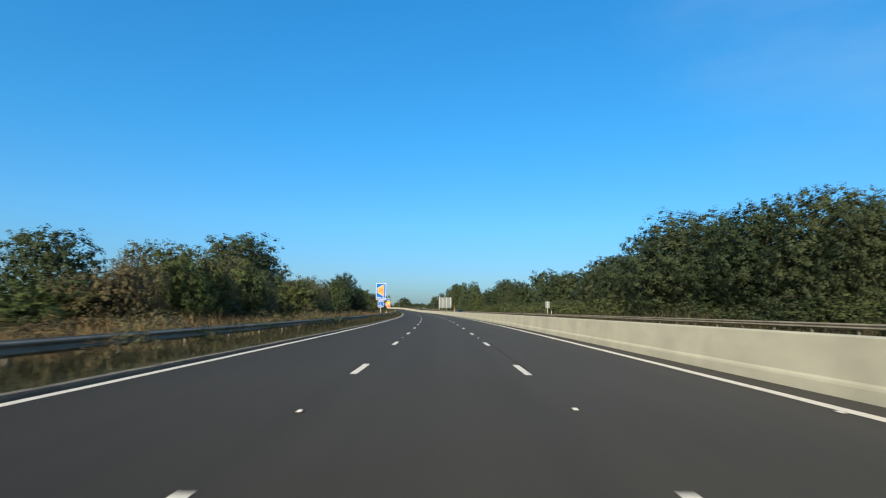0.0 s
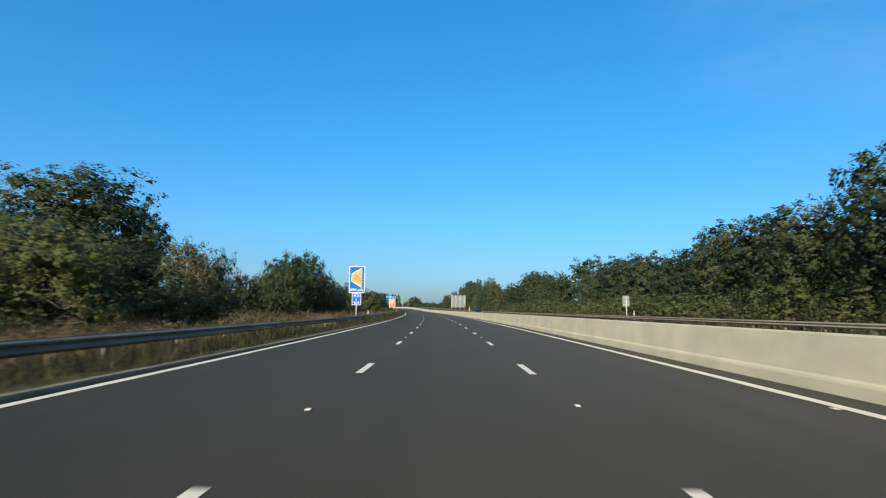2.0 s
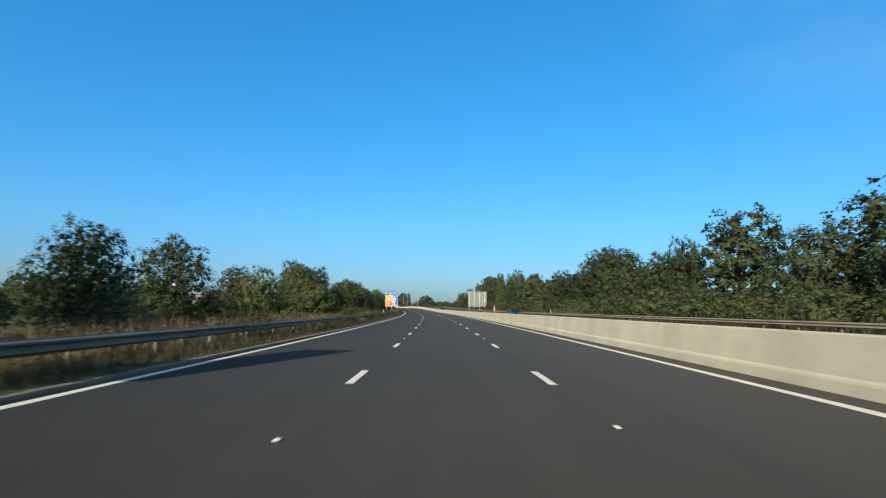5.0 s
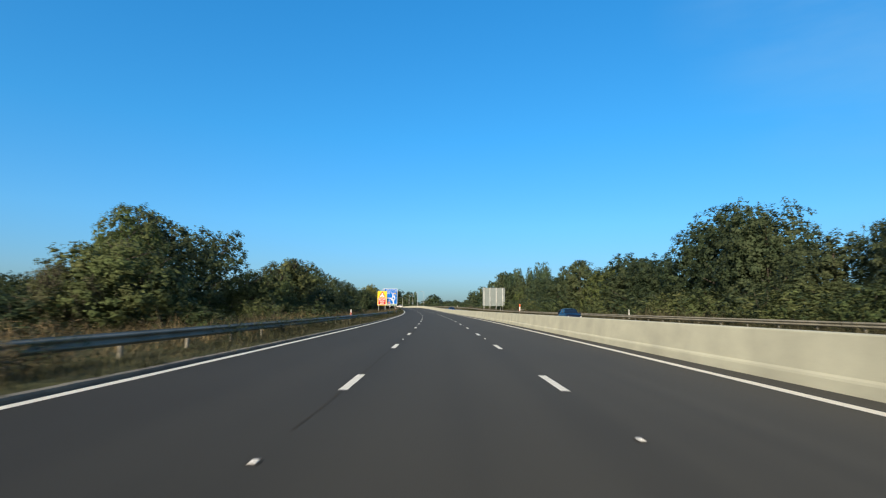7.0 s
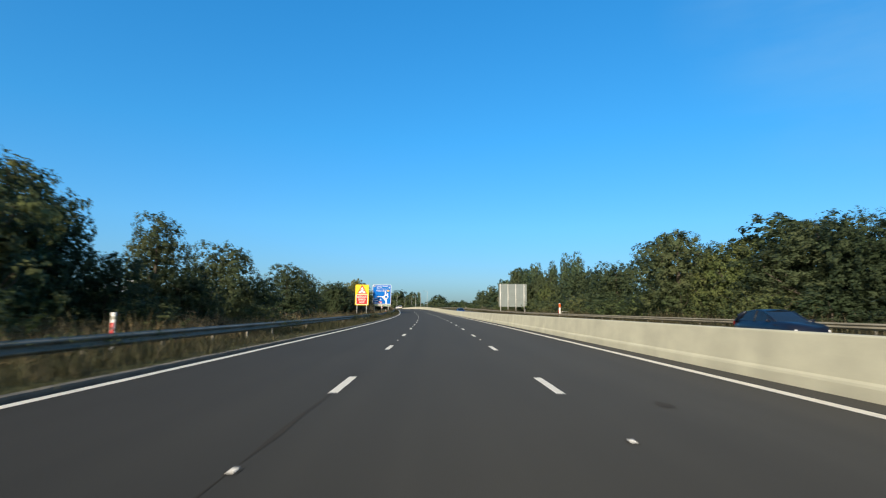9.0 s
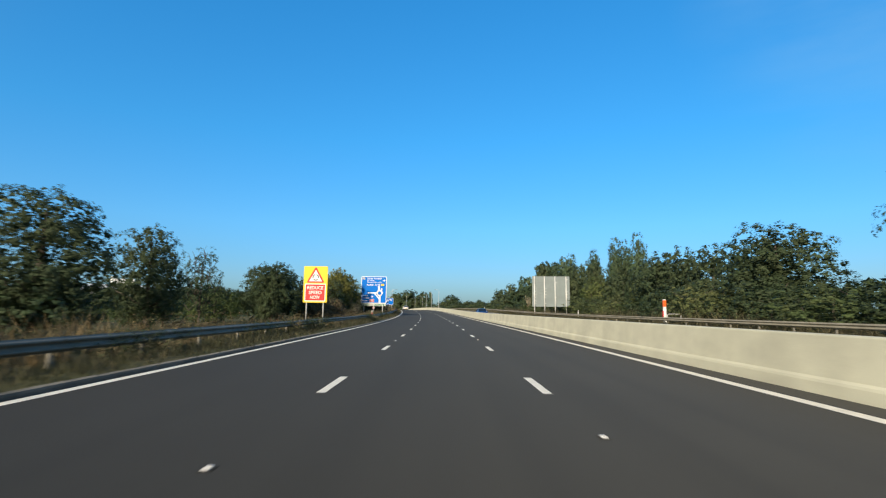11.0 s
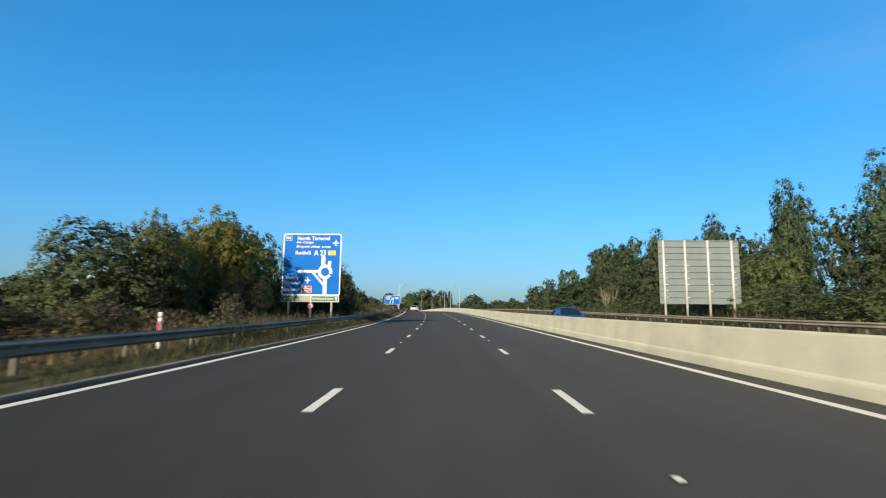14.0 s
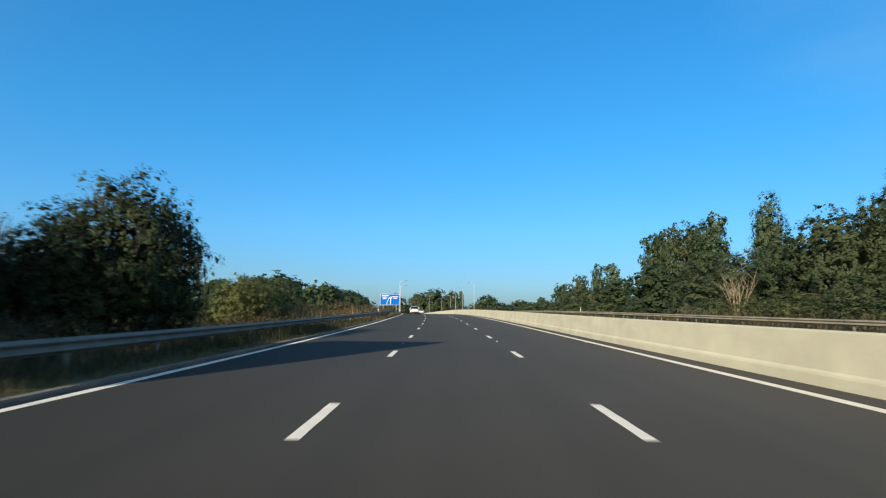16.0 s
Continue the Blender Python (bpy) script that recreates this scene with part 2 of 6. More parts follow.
SIGN_BROWN = material("dark_brown_print", (0.11, 0.035, 0.02), 0.5, noise_scale=1.0)
SIGN_BACK = material("grey_sign_back", (0.185, 0.222, 0.225), 0.6, 0.0, noise_scale=0.7, second=(0.16, 0.192, 0.194), fine=0.05)
PLATE_GREY = material("grey_plate", (0.36, 0.36, 0.30), 0.6, noise_scale=2.0, second=(0.28, 0.28, 0.24))
REFLECT_ORANGE = material("orange_reflector", (0.85, 0.13, 0.02), 0.35, noise_scale=2.0)
REFLECT_RED = material("red_reflector", (0.55, 0.02, 0.02), 0.3, noise_scale=2.0)
CAR_WHITE = material("white_car_paint", (0.78, 0.78, 0.78), 0.25, noise_scale=1.0, vary=0.04)
CAR_NAVY = material("navy_car_paint", (0.007, 0.011, 0.026), 0.3, noise_scale=1.0, vary=0.1)
CAR_BLUE = material("bright_blue_car_paint", (0.006, 0.034, 0.15), 0.25, noise_scale=1.0, vary=0.1)
CAR_GLASS = material("car_glass", (0.012, 0.015, 0.018), 0.08, noise_scale=1.0, vary=0.1, spec=0.4)
RUBBER = material("tyre_rubber", (0.018, 0.018, 0.018), 0.9, noise_scale=4.0)
ALLOY = material("alloy_rim", (0.45, 0.46, 0.48), 0.35, 0.8, noise_scale=3.0)
LAMP_RED = material("red_lamp_lens", (0.45, 0.012, 0.012), 0.2, noise_scale=3.0)
LAMP_CLEAR = material("clear_lamp_lens", (0.75, 0.77, 0.80), 0.15, noise_scale=3.0)
NUMBER_YELLOW = material("yellow_plate", (0.80, 0.58, 0.03), 0.5, noise_scale=3.0)
ROOF_PALE = material("pale_metal_roof", (0.55, 0.57, 0.58), 0.55, 0.2, noise_scale=0.2, second=(0.48, 0.50, 0.52))
WALL_PALE = material("pale_cladding", (0.42, 0.43, 0.42), 0.8, noise_scale=0.2)
POLE_WOOD = material("weathered_pole_wood", (0.16, 0.125, 0.09), 0.9, noise_scale=2.0, bump=0.3)


# ---- the line of the road ----
# bend (per km) every 40 m along the middle lane, and the change of its slope (per km)
BEND = [0.5, 0.59, 0.57, 0.51, 0.47, 0.493, 0.464, 0.611, 0.644, 0.708, 1.165, 1.501, 1.699, 1.0, 0.4, 0.0, 0.0]
SAG = [0.0, 0.005, 0.007, 0.015, 0.033, 0.018, 0.059, 0.176, 0.153, -0.121, -0.263, -0.372, -0.371, 0.15, 0.25, 0.1, 0.0]
START, END = -60.0, 620.0
_s = np.arange(-80, 700, 1.0)
_k = np.arange(0, 641, 40.0)
_th = np.cumsum(np.interp(_s, _k, BEND) * 1e-3)
_th -= np.interp(0, _s, _th)
_x, _y = np.cumsum(-np.sin(_th)), np.cumsum(np.cos(_th))
_x -= np.interp(0, _s, _x)
_y -= np.interp(0, _s, _y)
_g = np.cumsum(np.interp(_s, _k, SAG) * 1e-3)
_g -= np.interp(60, _s, _g)
_z = np.cumsum(_g)
_z -= np.interp(0, _s, _z)
_z[_s < 0] = 0.0


def level(y):
    """The height of the land, which rises gently along y."""
    return np.interp(y, _y, _z)


def heading(s):
    return float(np.interp(s, _s, _th))


def road_xyz(s, lat, up=0.0):
    """A place s metres along the road, lat metres to the right of the middle lane, up above the carriageway (arrays too)."""
    h = np.interp(s, _s, _th)
    x = np.interp(s, _s, _x) + lat * np.cos(h)
    y = np.interp(s, _s, _y) + lat * np.sin(h)
    return np.stack([x, y, level(y) + up + 0 * x], -1)


def road_pose(s, lat, up=0.0, turn=0.0, slope=False):
    x, y, z = road_xyz(float(s), float(lat), up)
    rise = road_xyz(s + 2.0, lat)[2] - road_xyz(float(s), float(lat))[2] if slope else 0.0
    return pose(x, y, z, math.degrees(math.atan2(rise, 2.0)), 0, math.degrees(heading(s + (1.0 if slope else 0.0))) + turn)


# ---- helpers ----
def mesh_from(name, verts, faces, material_, smooth=False):
    me = bpy.data.meshes.new(name)
    me.from_pydata([tuple(map(float, v)) for v in verts], [], [tuple(map(int, f)) for f in faces])
    if material_:
        me.materials.append(material_)
    if smooth:
        me.polygons.foreach_set("use_smooth", [True] * len(me.polygons))
    me.update()
    return me


def part(name, data, material_=None, parent=None, label=""):
    """Links a bmesh or a mesh as one mesh object, under a thing or a part."""
    if isinstance(data, bmesh.types.BMesh):
        me = bpy.data.meshes.new(name)
        bmesh.ops.recalc_face_normals(data, faces=data.faces)
        data.to_mesh(me)
        data.free()
        data = me
    if material_ and not data.materials:
        data.materials.append(material_)
    ob = new(name, data)
    ob.parent = parent
    return tagged(ob, label)


def thing(name, m, label, category, group="", kind=""):
    ob = new(name)
    ob.matrix_basis = m
    ob.empty_display_size = 0.2
    return tagged(ob, label, category, group, kind)


def box(bm, x0, x1, y0, y1, z0, z1, bevel=0.0):
    made = bmesh.ops.create_cube(bm, size=1.0)["verts"]
    for v in made:
        v.co = Vector((x0 + (v.co.x + 0.5) * (x1 - x0), y0 + (v.co.y + 0.5) * (y1 - y0), z0 + (v.co.z + 0.5) * (z1 - z0)))
    if bevel:
        es = {e for v in made for e in v.link_edges}
        bmesh.ops.bevel(bm, geom=list(es), offset=bevel, segments=2, affect="EDGES", profile=0.5)
    return bm


def boxed(*a, bevel=0.0):
    return box(bmesh.new(), *a, bevel=bevel)


def tube_data(points, radii, sides=7):
    """Verts and faces of a tapered tube along points, closed at its end."""
    vs, fs = [], []
    pts = [Vector(q) for q in points]
    for i, q in enumerate(pts):
        d = (pts[min(i + 1, len(pts) - 1)] - pts[max(i - 1, 0)]).normalized()
        a = d.orthogonal().normalized()
        b = d.cross(a)
        for k in range(sides):
            w = 2 * math.pi * k / sides
            vs.append(q + (a * math.cos(w) + b * math.sin(w)) * radii[i])
    for i in range(len(pts) - 1):
        for k in range(sides):
            k2 = (k + 1) % sides
            fs.append((i * sides + k, i * sides + k2, (i + 1) * sides + k2, (i + 1) * sides + k))
    fs.append(tuple(range(sides))[::-1])
    fs.append(tuple((len(pts) - 1) * sides + k for k in range(sides)))
    return vs, fs


def tube(name, points, radii, material_, sides=10):
    v, f = tube_data(points, radii, sides)
    return mesh_from(name, v, f, material_, smooth=True)


def strip(name, profile, s0, s1, step, material_, closed=False, smooth=False, wobble=0.0, seed=0):
    """A profile [(lat, up), ...] drawn along the road."""
    s = np.arange(s0, s1 + step * 0.5, step)
    r = np.random.RandomState(seed)
    cols = []
    for lat, up in profile:
        j = r.normal(0, wobble, len(s)) if wobble else 0
        cols.append(road_xyz(s, lat + j, up))
    v = np.stack(cols, 1).reshape(-1, 3)
    m, n = len(profile), len(s)
    fs = []
    for i in range(n - 1):
        for k in range(m if closed else m - 1):
            k2 = (k + 1) % m
            fs.append((i * m + k, i * m + k2, (i + 1) * m + k2, (i + 1) * m + k))
    if closed:
        fs.append(tuple(range(m))[::-1])
        fs.append(tuple((n - 1) * m + k for k in range(m)))
    me = mesh_from(name, v, fs, material_, smooth)
    # across and along the road, in metres
    uv = np.stack([np.tile([q[0] for q in profile], n), np.repeat(s, m)], 1)
    corner = np.empty(len(me.loops), np.int32)
    me.loops.foreach_get("vertex_index", corner)
    me.uv_layers.new(name="along").data.foreach_set("uv", uv[corner].astype(np.float32).ravel())
    bm = bmesh.new()
    bm.from_mesh(me)
    bmesh.ops.recalc_face_normals(bm, faces=bm.faces)
    if not closed:
        up_ = sum(f.normal.z for f in bm.faces)
        if up_ < 0:
            bmesh.ops.reverse_faces(bm, faces=bm.faces)
    bm.to_mesh(me)
    bm.free()
    return me


# ---- the large structure ----
LINE_L, LINE_R = -5.87, 5.65          # edge lines
RAIL_L, RAIL_R = -7.62, 20.7          # safety barriers

# the land, one sheet out to the horizon
gx = np.concatenate([np.linspace(-3000, -200, 15), np.linspace(-160, 160, 33), np.linspace(200, 3000, 15)])
gy = np.concatenate([np.linspace(-2500, -200, 12), np.linspace(-150, 640, 80), np.linspace(700, 3600, 16)])
GX, GY = np.meshgrid(gx, gy)
GZ = level(GY) - 0.06
gv = np.stack([GX, GY, GZ], -1).reshape(-1, 3)
nx = len(gx)
gf = [(j * nx + i, j * nx + i + 1, (j + 1) * nx + i + 1, (j + 1) * nx + i) for j in range(len(gy) - 1) for i in range(nx - 1)]
ground = tagged(new("ground", mesh_from("ground", gv, gf, GROUND)), "rough meadow ground with dry grass", "ground", kind="structure")

road = tagged(new("road", strip("road", [(-6.06, 0), (-3.65, 0.0), (0, 0.0), (3.65, 0.0), (6.46, 0)], START, END, 2.0, ASPHALT)),
              "smooth dark asphalt carriageway with three lanes", "road", kind="structure")
road_far = tagged(new("road_opposite", strip("road_opposite", [(6.84, 0), (10.5, 0), (14.0, 0), (19.6, 0)], START, END, 4.0, ASPHALT)),
                  "dark asphalt carriageway beyond the concrete wall", "road", kind="structure")
tagged(new("verge_left", strip("verge_left", [(-6.17, 0.02), (-6.22, 0.09), (-6.6, 0.12), (-7.6, 0.10), (-9.0, 0.14), (-13.0, 0.12), (-22.0, 0.05), (-34.0, -0.12)], START, 560, 2.0, VERGE, wobble=0.02, seed=5)),
                 "uneven grass verge with dry weeds", "verge", kind="structure")
tagged(new("verge_right", strip("verge_right", [(19.5, -0.03), (19.8, 0.08), (21.0, 0.18), (23.0, 0.22), (34.0, 0.12), (60.0, -0.12)], START, 560, 2.0, VERGE, wobble=0.03, seed=6)),
                 "grass verge in front of woodland", "verge", kind="structure")

# concrete central wall, poured in place, with a stepped foot
wall_profile = [(6.42, -0.02), (6.43, 0.20), (6.445, 0.245), (6.478, 0.285), (6.535, 0.97), (6.548, 0.99), (6.57, 1.0), (6.735, 1.0), (6.76, 0.99),
                (6.775, 0.97), (6.83, 0.27), (6.86, 0.25), (6.88, 0.22), (6.885, -0.02)]
wall = tagged(new("wall_central", strip("wall_central", wall_profile, START, END, 2.0, CONCRETE, closed=True)),
              "pale poured concrete central wall with stepped foot", "wall", kind="structure")

# painted lines
for nm, lat, wd in (("edge_line_left", LINE_L, 0.10), ("edge_line_right", LINE_R, 0.118), ("edge_line_far", 7.45, 0.1), ("edge_line_verge", 18.4, 0.1)):
    tagged(new(nm, strip(nm, [(lat - wd, 0.004), (lat + wd, 0.004)], START, END, 1.5, ROAD_PAINT, wobble=0.006, seed=9)),
           "solid white painted edge line", "road marking", kind="structure")

# ---- safety barriers ----
W_BEAM = [(0.0, 0.0), (0.012, 0.02), (0.075, 0.055), (0.083, 0.075), (0.075, 0.095), (0.02, 0.135), (0.012, 0.155),
          (0.02, 0.175), (0.075, 0.215), (0.083, 0.235), (0.075, 0.255), (0.012, 0.29), (0.0, 0.31)]


def safety_barrier(lat, face, ground_up, top, s0, s1, gap, mat, label, dull=False):
    """A W-shaped steel beam on posts. face: +1 when its front looks to larger lat."""
    b = thing("safety_barrier", Matrix(), label, "barrier")
    outer = [(lat + face * a, top - 0.31 + z) for a, z in W_BEAM]
    inner = [(lat + face * (a - 0.006), top - 0.31 + z) for a, z in reversed(W_BEAM)]
    part("beam", strip("beam", outer + inner, s0, s1, 1.6, mat, closed=True), None, b)
    post = None
    for i, s in enumerate(np.arange(s0 + 0.8, s1, gap)):
        if post is None:
            bm = boxed(-0.03, 0.03, -0.055, 0.055, -0.3, top - ground_up - 0.03, bevel=0.006)
            box(bm, -0.05, 0.05, -0.03, 0.03, top - ground_up - 0.24, top - ground_up - 0.08)
            o = part("post", bm, RAIL, b)
            post = o.data
        else:
            o = part("post", post, None, b)
        o.matrix_basis = road_pose(s, lat - face * 0.06, ground_up)
    return b


safety_barrier(RAIL_L, 1, 0.10, 0.72, -30, 430, 3.2, RAIL, "weathered galvanised crash barrier half overgrown with weeds")
safety_barrier(RAIL_R, -1, 0.17, 0.90, -20, 470, 3.2, RAIL_DUSTY, "weathered galvanised crash barrier in front of woodland", True)


# ---- signs ----
def text_mesh(body, width, height, mat, depth=0.004):
    """Built-in letters, filled to the given width and height, standing up and looking to -y."""
    cu = bpy.data.curves.new("text", "FONT")
    cu.body, cu.size, cu.align_x, cu.align_y = body, 1.0, "CENTER", "CENTER"
    cu.resolution_u = 3
    cu.offset = 0.010
    ob = bpy.data.objects.new("text", cu)
    scene.collection.objects.link(ob)
    bpy.context.view_layer.update()
    me = bpy.data.meshes.new_from_object(ob.evaluated_get(bpy.context.evaluated_depsgraph_get()))
    bpy.data.objects.remove(ob)
    bpy.data.curves.remove(cu)
    co = np.array([v.co for v in me.vertices])
    lo, hi = co.min(0), co.max(0)
    for v in me.vertices:
        x = (v.co.x - (lo[0] + hi[0]) / 2) * width / (hi[0] - lo[0])
        z = (v.co.y - (lo[1] + hi[1]) / 2) * height / (hi[1] - lo[1])
        v.co = (x, 0, z)
    me.materials.clear()
    me.materials.append(mat)
    me.update()
    return me


def outline_mesh(name, pts, mat, y0=0.0, thick=0.004):
    """A flat plate cut to an outline [(x, z), ...], front at y0, thick deep."""
    n = len(pts)
    vs = [(x, y0, z) for x, z in pts] + [(x, y0 + thick, z) for x, z in pts]
    fs = [tuple(range(n)), tuple(range(2 * n - 1, n - 1, -1))] + [(i, n + i, n + (i + 1) % n, (i + 1) % n) for i in range(n)]
    me = mesh_from(name, vs, fs, mat)
    bm = bmesh.new()
    bm.from_mesh(me)
    bmesh.ops.recalc_face_normals(bm, faces=bm.faces)
    bm.to_mesh(me)
    bm.free()
    return me


def rounded(w, h, r, cx=0.0, cz=0.0, seg=6):
    pts = []
    for qx, qz, a0 in ((1, 1, 0), (-1, 1, 90), (-1, -1, 180), (1, -1, 270)):
        for k in range(seg + 1):
            a = radians(a0 + 90 * k / seg)
            pts.append((cx + qx * (w / 2 - r) + r * math.cos(a), cz + qz * (h / 2 - r) + r * math.sin(a)))
    return pts


def ring_arc(r0, r1, a0, a1, cx, cz, n=24):
    a = [radians(a0 + (a1 - a0) * k / n) for k in range(n + 1)]
    return [(cx + r1 * math.cos(t), cz + r1 * math.sin(t)) for t in a] + [(cx + r0 * math.cos(t), cz + r0 * math.sin(t)) for t in reversed(a)]


def plate(parent, name, pts, mat, layer, label="", thick=0.004):
    """A cut sheet on a sign's face, in the given layer from the panel outwards."""
    return part(name, outline_mesh(name, pts, mat, -0.020 - 0.005 * layer, thick), None, parent, label)


def split_words(me, gaps, mat):
    """The line of letters cut at its widest gaps, one mesh a word."""
    if not gaps:
        return [me]
    co = [tuple(v.co) for v in me.vertices]
    faces = [tuple(p.vertices) for p in me.polygons]
    spans = sorted((min(co[i][0] for i in f), max(co[i][0] for i in f)) for f in faces)
    holes, end = [], spans[0][1]
    for a, e in spans[1:]:
        if a > end:
            holes.append((a - end, (a + end) / 2))
        end = max(end, e)
    cuts = sorted(c for _, c in sorted(holes)[-gaps:])
    out = []
    for k in range(len(cuts) + 1):
        mine = [f for f in faces if sum(co[f[0]][0] > c for c in cuts) == k]
        used = sorted({i for f in mine for i in f})
        at = {i: j for j, i in enumerate(used)}
        out.append(mesh_from("lettering", [co[i] for i in used], [tuple(at[i] for i in f) for f in mine], mat))
    return out


def words(parent, body, w, h, x, z, mat, layer, name="lettering"):
    for me in split_words(text_mesh(body, w, h, mat), body.count(" "), mat):
        o = part(name, me, None, parent)
        o.location = (x, -0.020 - 0.005 * layer, z)


def panel(parent, w, h, cx, cz, mat, r=0.08, label="", name="panel"):
    return part(name, outline_mesh(name, rounded(w, h, r, cx, cz), mat, -0.020, 0.03), None, parent, label)


def sign_post(parent, x, top, radius=0.045, y=0.06, label=""):
    return part("post", tube("post", [(x, y, -0.25), (x, y, top * 0.5), (x, y, top)], [radius] * 3, GALV, 12), None, parent, label)


def plane_shape(cx, cz, size, turn):
    half = [(0.0, 1.0), (0.09, 0.86), (0.10, 0.35), (0.95, -0.18), (0.95, -0.36), (0.10, -0.10), (0.08, -0.62), (0.36, -0.84), (0.36, -0.98), (0.0, -0.86)]
    pts = half + [(-x, z) for x, z in reversed(half[1:-1])]
    c, s = math.cos(radians(turn)), math.sin(radians(turn))
    return [(cx + size * (c * x - s * z), cz + size * (s * x + c * z)) for x, z in pts]


def bar_shape(x0, z0, x1, z1, w):
    d = Vector((x1 - x0, z1 - z0)).normalized()
    n = Vector((-d.y, d.x)) * w / 2
    return [(x0 + n.x, z0 + n.y), (x0 - n.x, z0 - n.y), (x1 - n.x, z1 - n.y), (x1 + n.x, z1 + n.y)]


def emergency_bay_sign(s, lat):
    b = thing("emergency_area_sign", road_pose(s, lat, 0.12, -1), "blue and orange emergency telephone bay sign on one post", "road sign")
    W_, H_, Z = 1.74, 2.95, 4.45
    panel(b, W_, H_, 0, Z, SIGN_WHITE, 0.10)
    plate(b, "blue_field", rounded(W_ - 0.13, H_ - 0.13, 0.07, 0, Z), SIGN_BLUE, 1)
    plate(b, "bay", [(0.46, Z + 1.18), (-0.54, Z + 0.60), (-0.54, Z - 0.17), (0.46, Z - 0.78)], SIGN_ORANGE, 2)
    for x0, z0, x1, z1 in ((-0.58, 0.62, 0.56, 1.28), (-0.58, -0.19, 0.56, -0.88), (-0.58, -0.215, -0.58, 0.645)):
        plate(b, "bay_outline", bar_shape(x0, Z + z0, x1, Z + z1, 0.06), SIGN_WHITE, 3)
    for k in range(6):
        plate(b, "lane_dash", rounded(0.055, 0.17, 0.01, 0.53, Z + 0.99 - 0.315 * k), SIGN_WHITE, 4)
    words(b, "SOS", 0.46, 0.17, -0.27, Z + 0.13, SIGN_BROWN, 4)
    # the receiver: a bent handle with two cups
    hand = []
    path = [(-0.20, 0.44), (-0.10, 0.46), (0.05, 0.38), (0.20, 0.22), (0.31, 0.06), (0.32, -0.10)]
    wid = [0.10, 0.14, 0.07, 0.065, 0.075, 0.15]
    up_, dn = [], []
    for i, (x, z) in enumerate(path):
        x0, z0 = path[max(i - 1, 0)]
        x1, z1 = path[min(i + 1, 5)]
        d = Vector((x1 - x0, z1 - z0)).normalized()
        up_.append((x - d.y * wid[i] / 2, Z + z + d.x * wid[i] / 2))
        dn.append((x + d.y * wid[i] / 2, Z + z - d.x * wid[i] / 2))
    plate(b, "receiver_symbol", up_ + dn[::-1], SIGN_BROWN, 4)
    words(b, "500 yds", 1.42, 0.33, 0.0, Z - 1.16, SIGN_WHITE, 4)
    panel(b, 1.0, 1.26, 0, 2.28, SIGN_WHITE, 0.07, name="location_panel")
    plate(b, "location_field", rounded(0.90, 1.16, 0.05, 0, 2.28), SIGN_BLUE, 1)
    for body, w, z in (("M 23", 0.62, 2.66), ("L", 0.13, 2.28), ("43.6", 0.62, 1.92)):
        words(b, body, w, 0.25, 0, z, SIGN_WHITE, 2)
    sign_post(b, 0, 5.6, 0.08)
    return b


def reduce_speed_sign(s, lat):
    b = thing("warning_sign", road_pose(s, lat, 0.10, 0), "yellow backed roundabout warning sign on two posts", "road sign")
    W_, H_, Z = 2.11, 3.22, 3.40
    panel(b, W_, H_, 0, Z, SIGN_YELLOW, 0.10)
    t = Z + 1.50
    plate(b, "warning_triangle", [(0.06, t), (-0.06, t), (-0.74, t - 1.24), (-0.70, t - 1.36), (0.70, t - 1.36), (0.74, t - 1.24)], SIGN_RED, 1)
    plate(b, "triangle_field", [(0.0, t - 0.22), (-0.57, t - 1.23), (0.57, t - 1.23)], SIGN_WHITE, 2)
    for a0 in (100, 220, 340):
        plate(b, "roundabout_arrow", ring_arc(0.20, 0.29, a0 + 4, a0 + 98, 0, t - 0.88, 14), SIGN_BLACK, 3)
    zc = Z - 0.72
    plate(b, "message_border", rounded(1.84, 1.56, 0.07, 0, zc), SIGN_WHITE, 1)
    plate(b, "message_field", rounded(1.70, 1.42, 0.04, 0, zc), SIGN_RED, 2)
    for body, w, z in (("REDUCE", 1.40, zc + 0.42), ("SPEED", 1.13, zc), ("NOW", 0.84, zc - 0.42)):
        words(b, body, w, 0.29, 0, z, SIGN_WHITE, 3)
    for x in (-0.74, 0.74):
        sign_post(b, x, 4.9, 0.055)
    return b


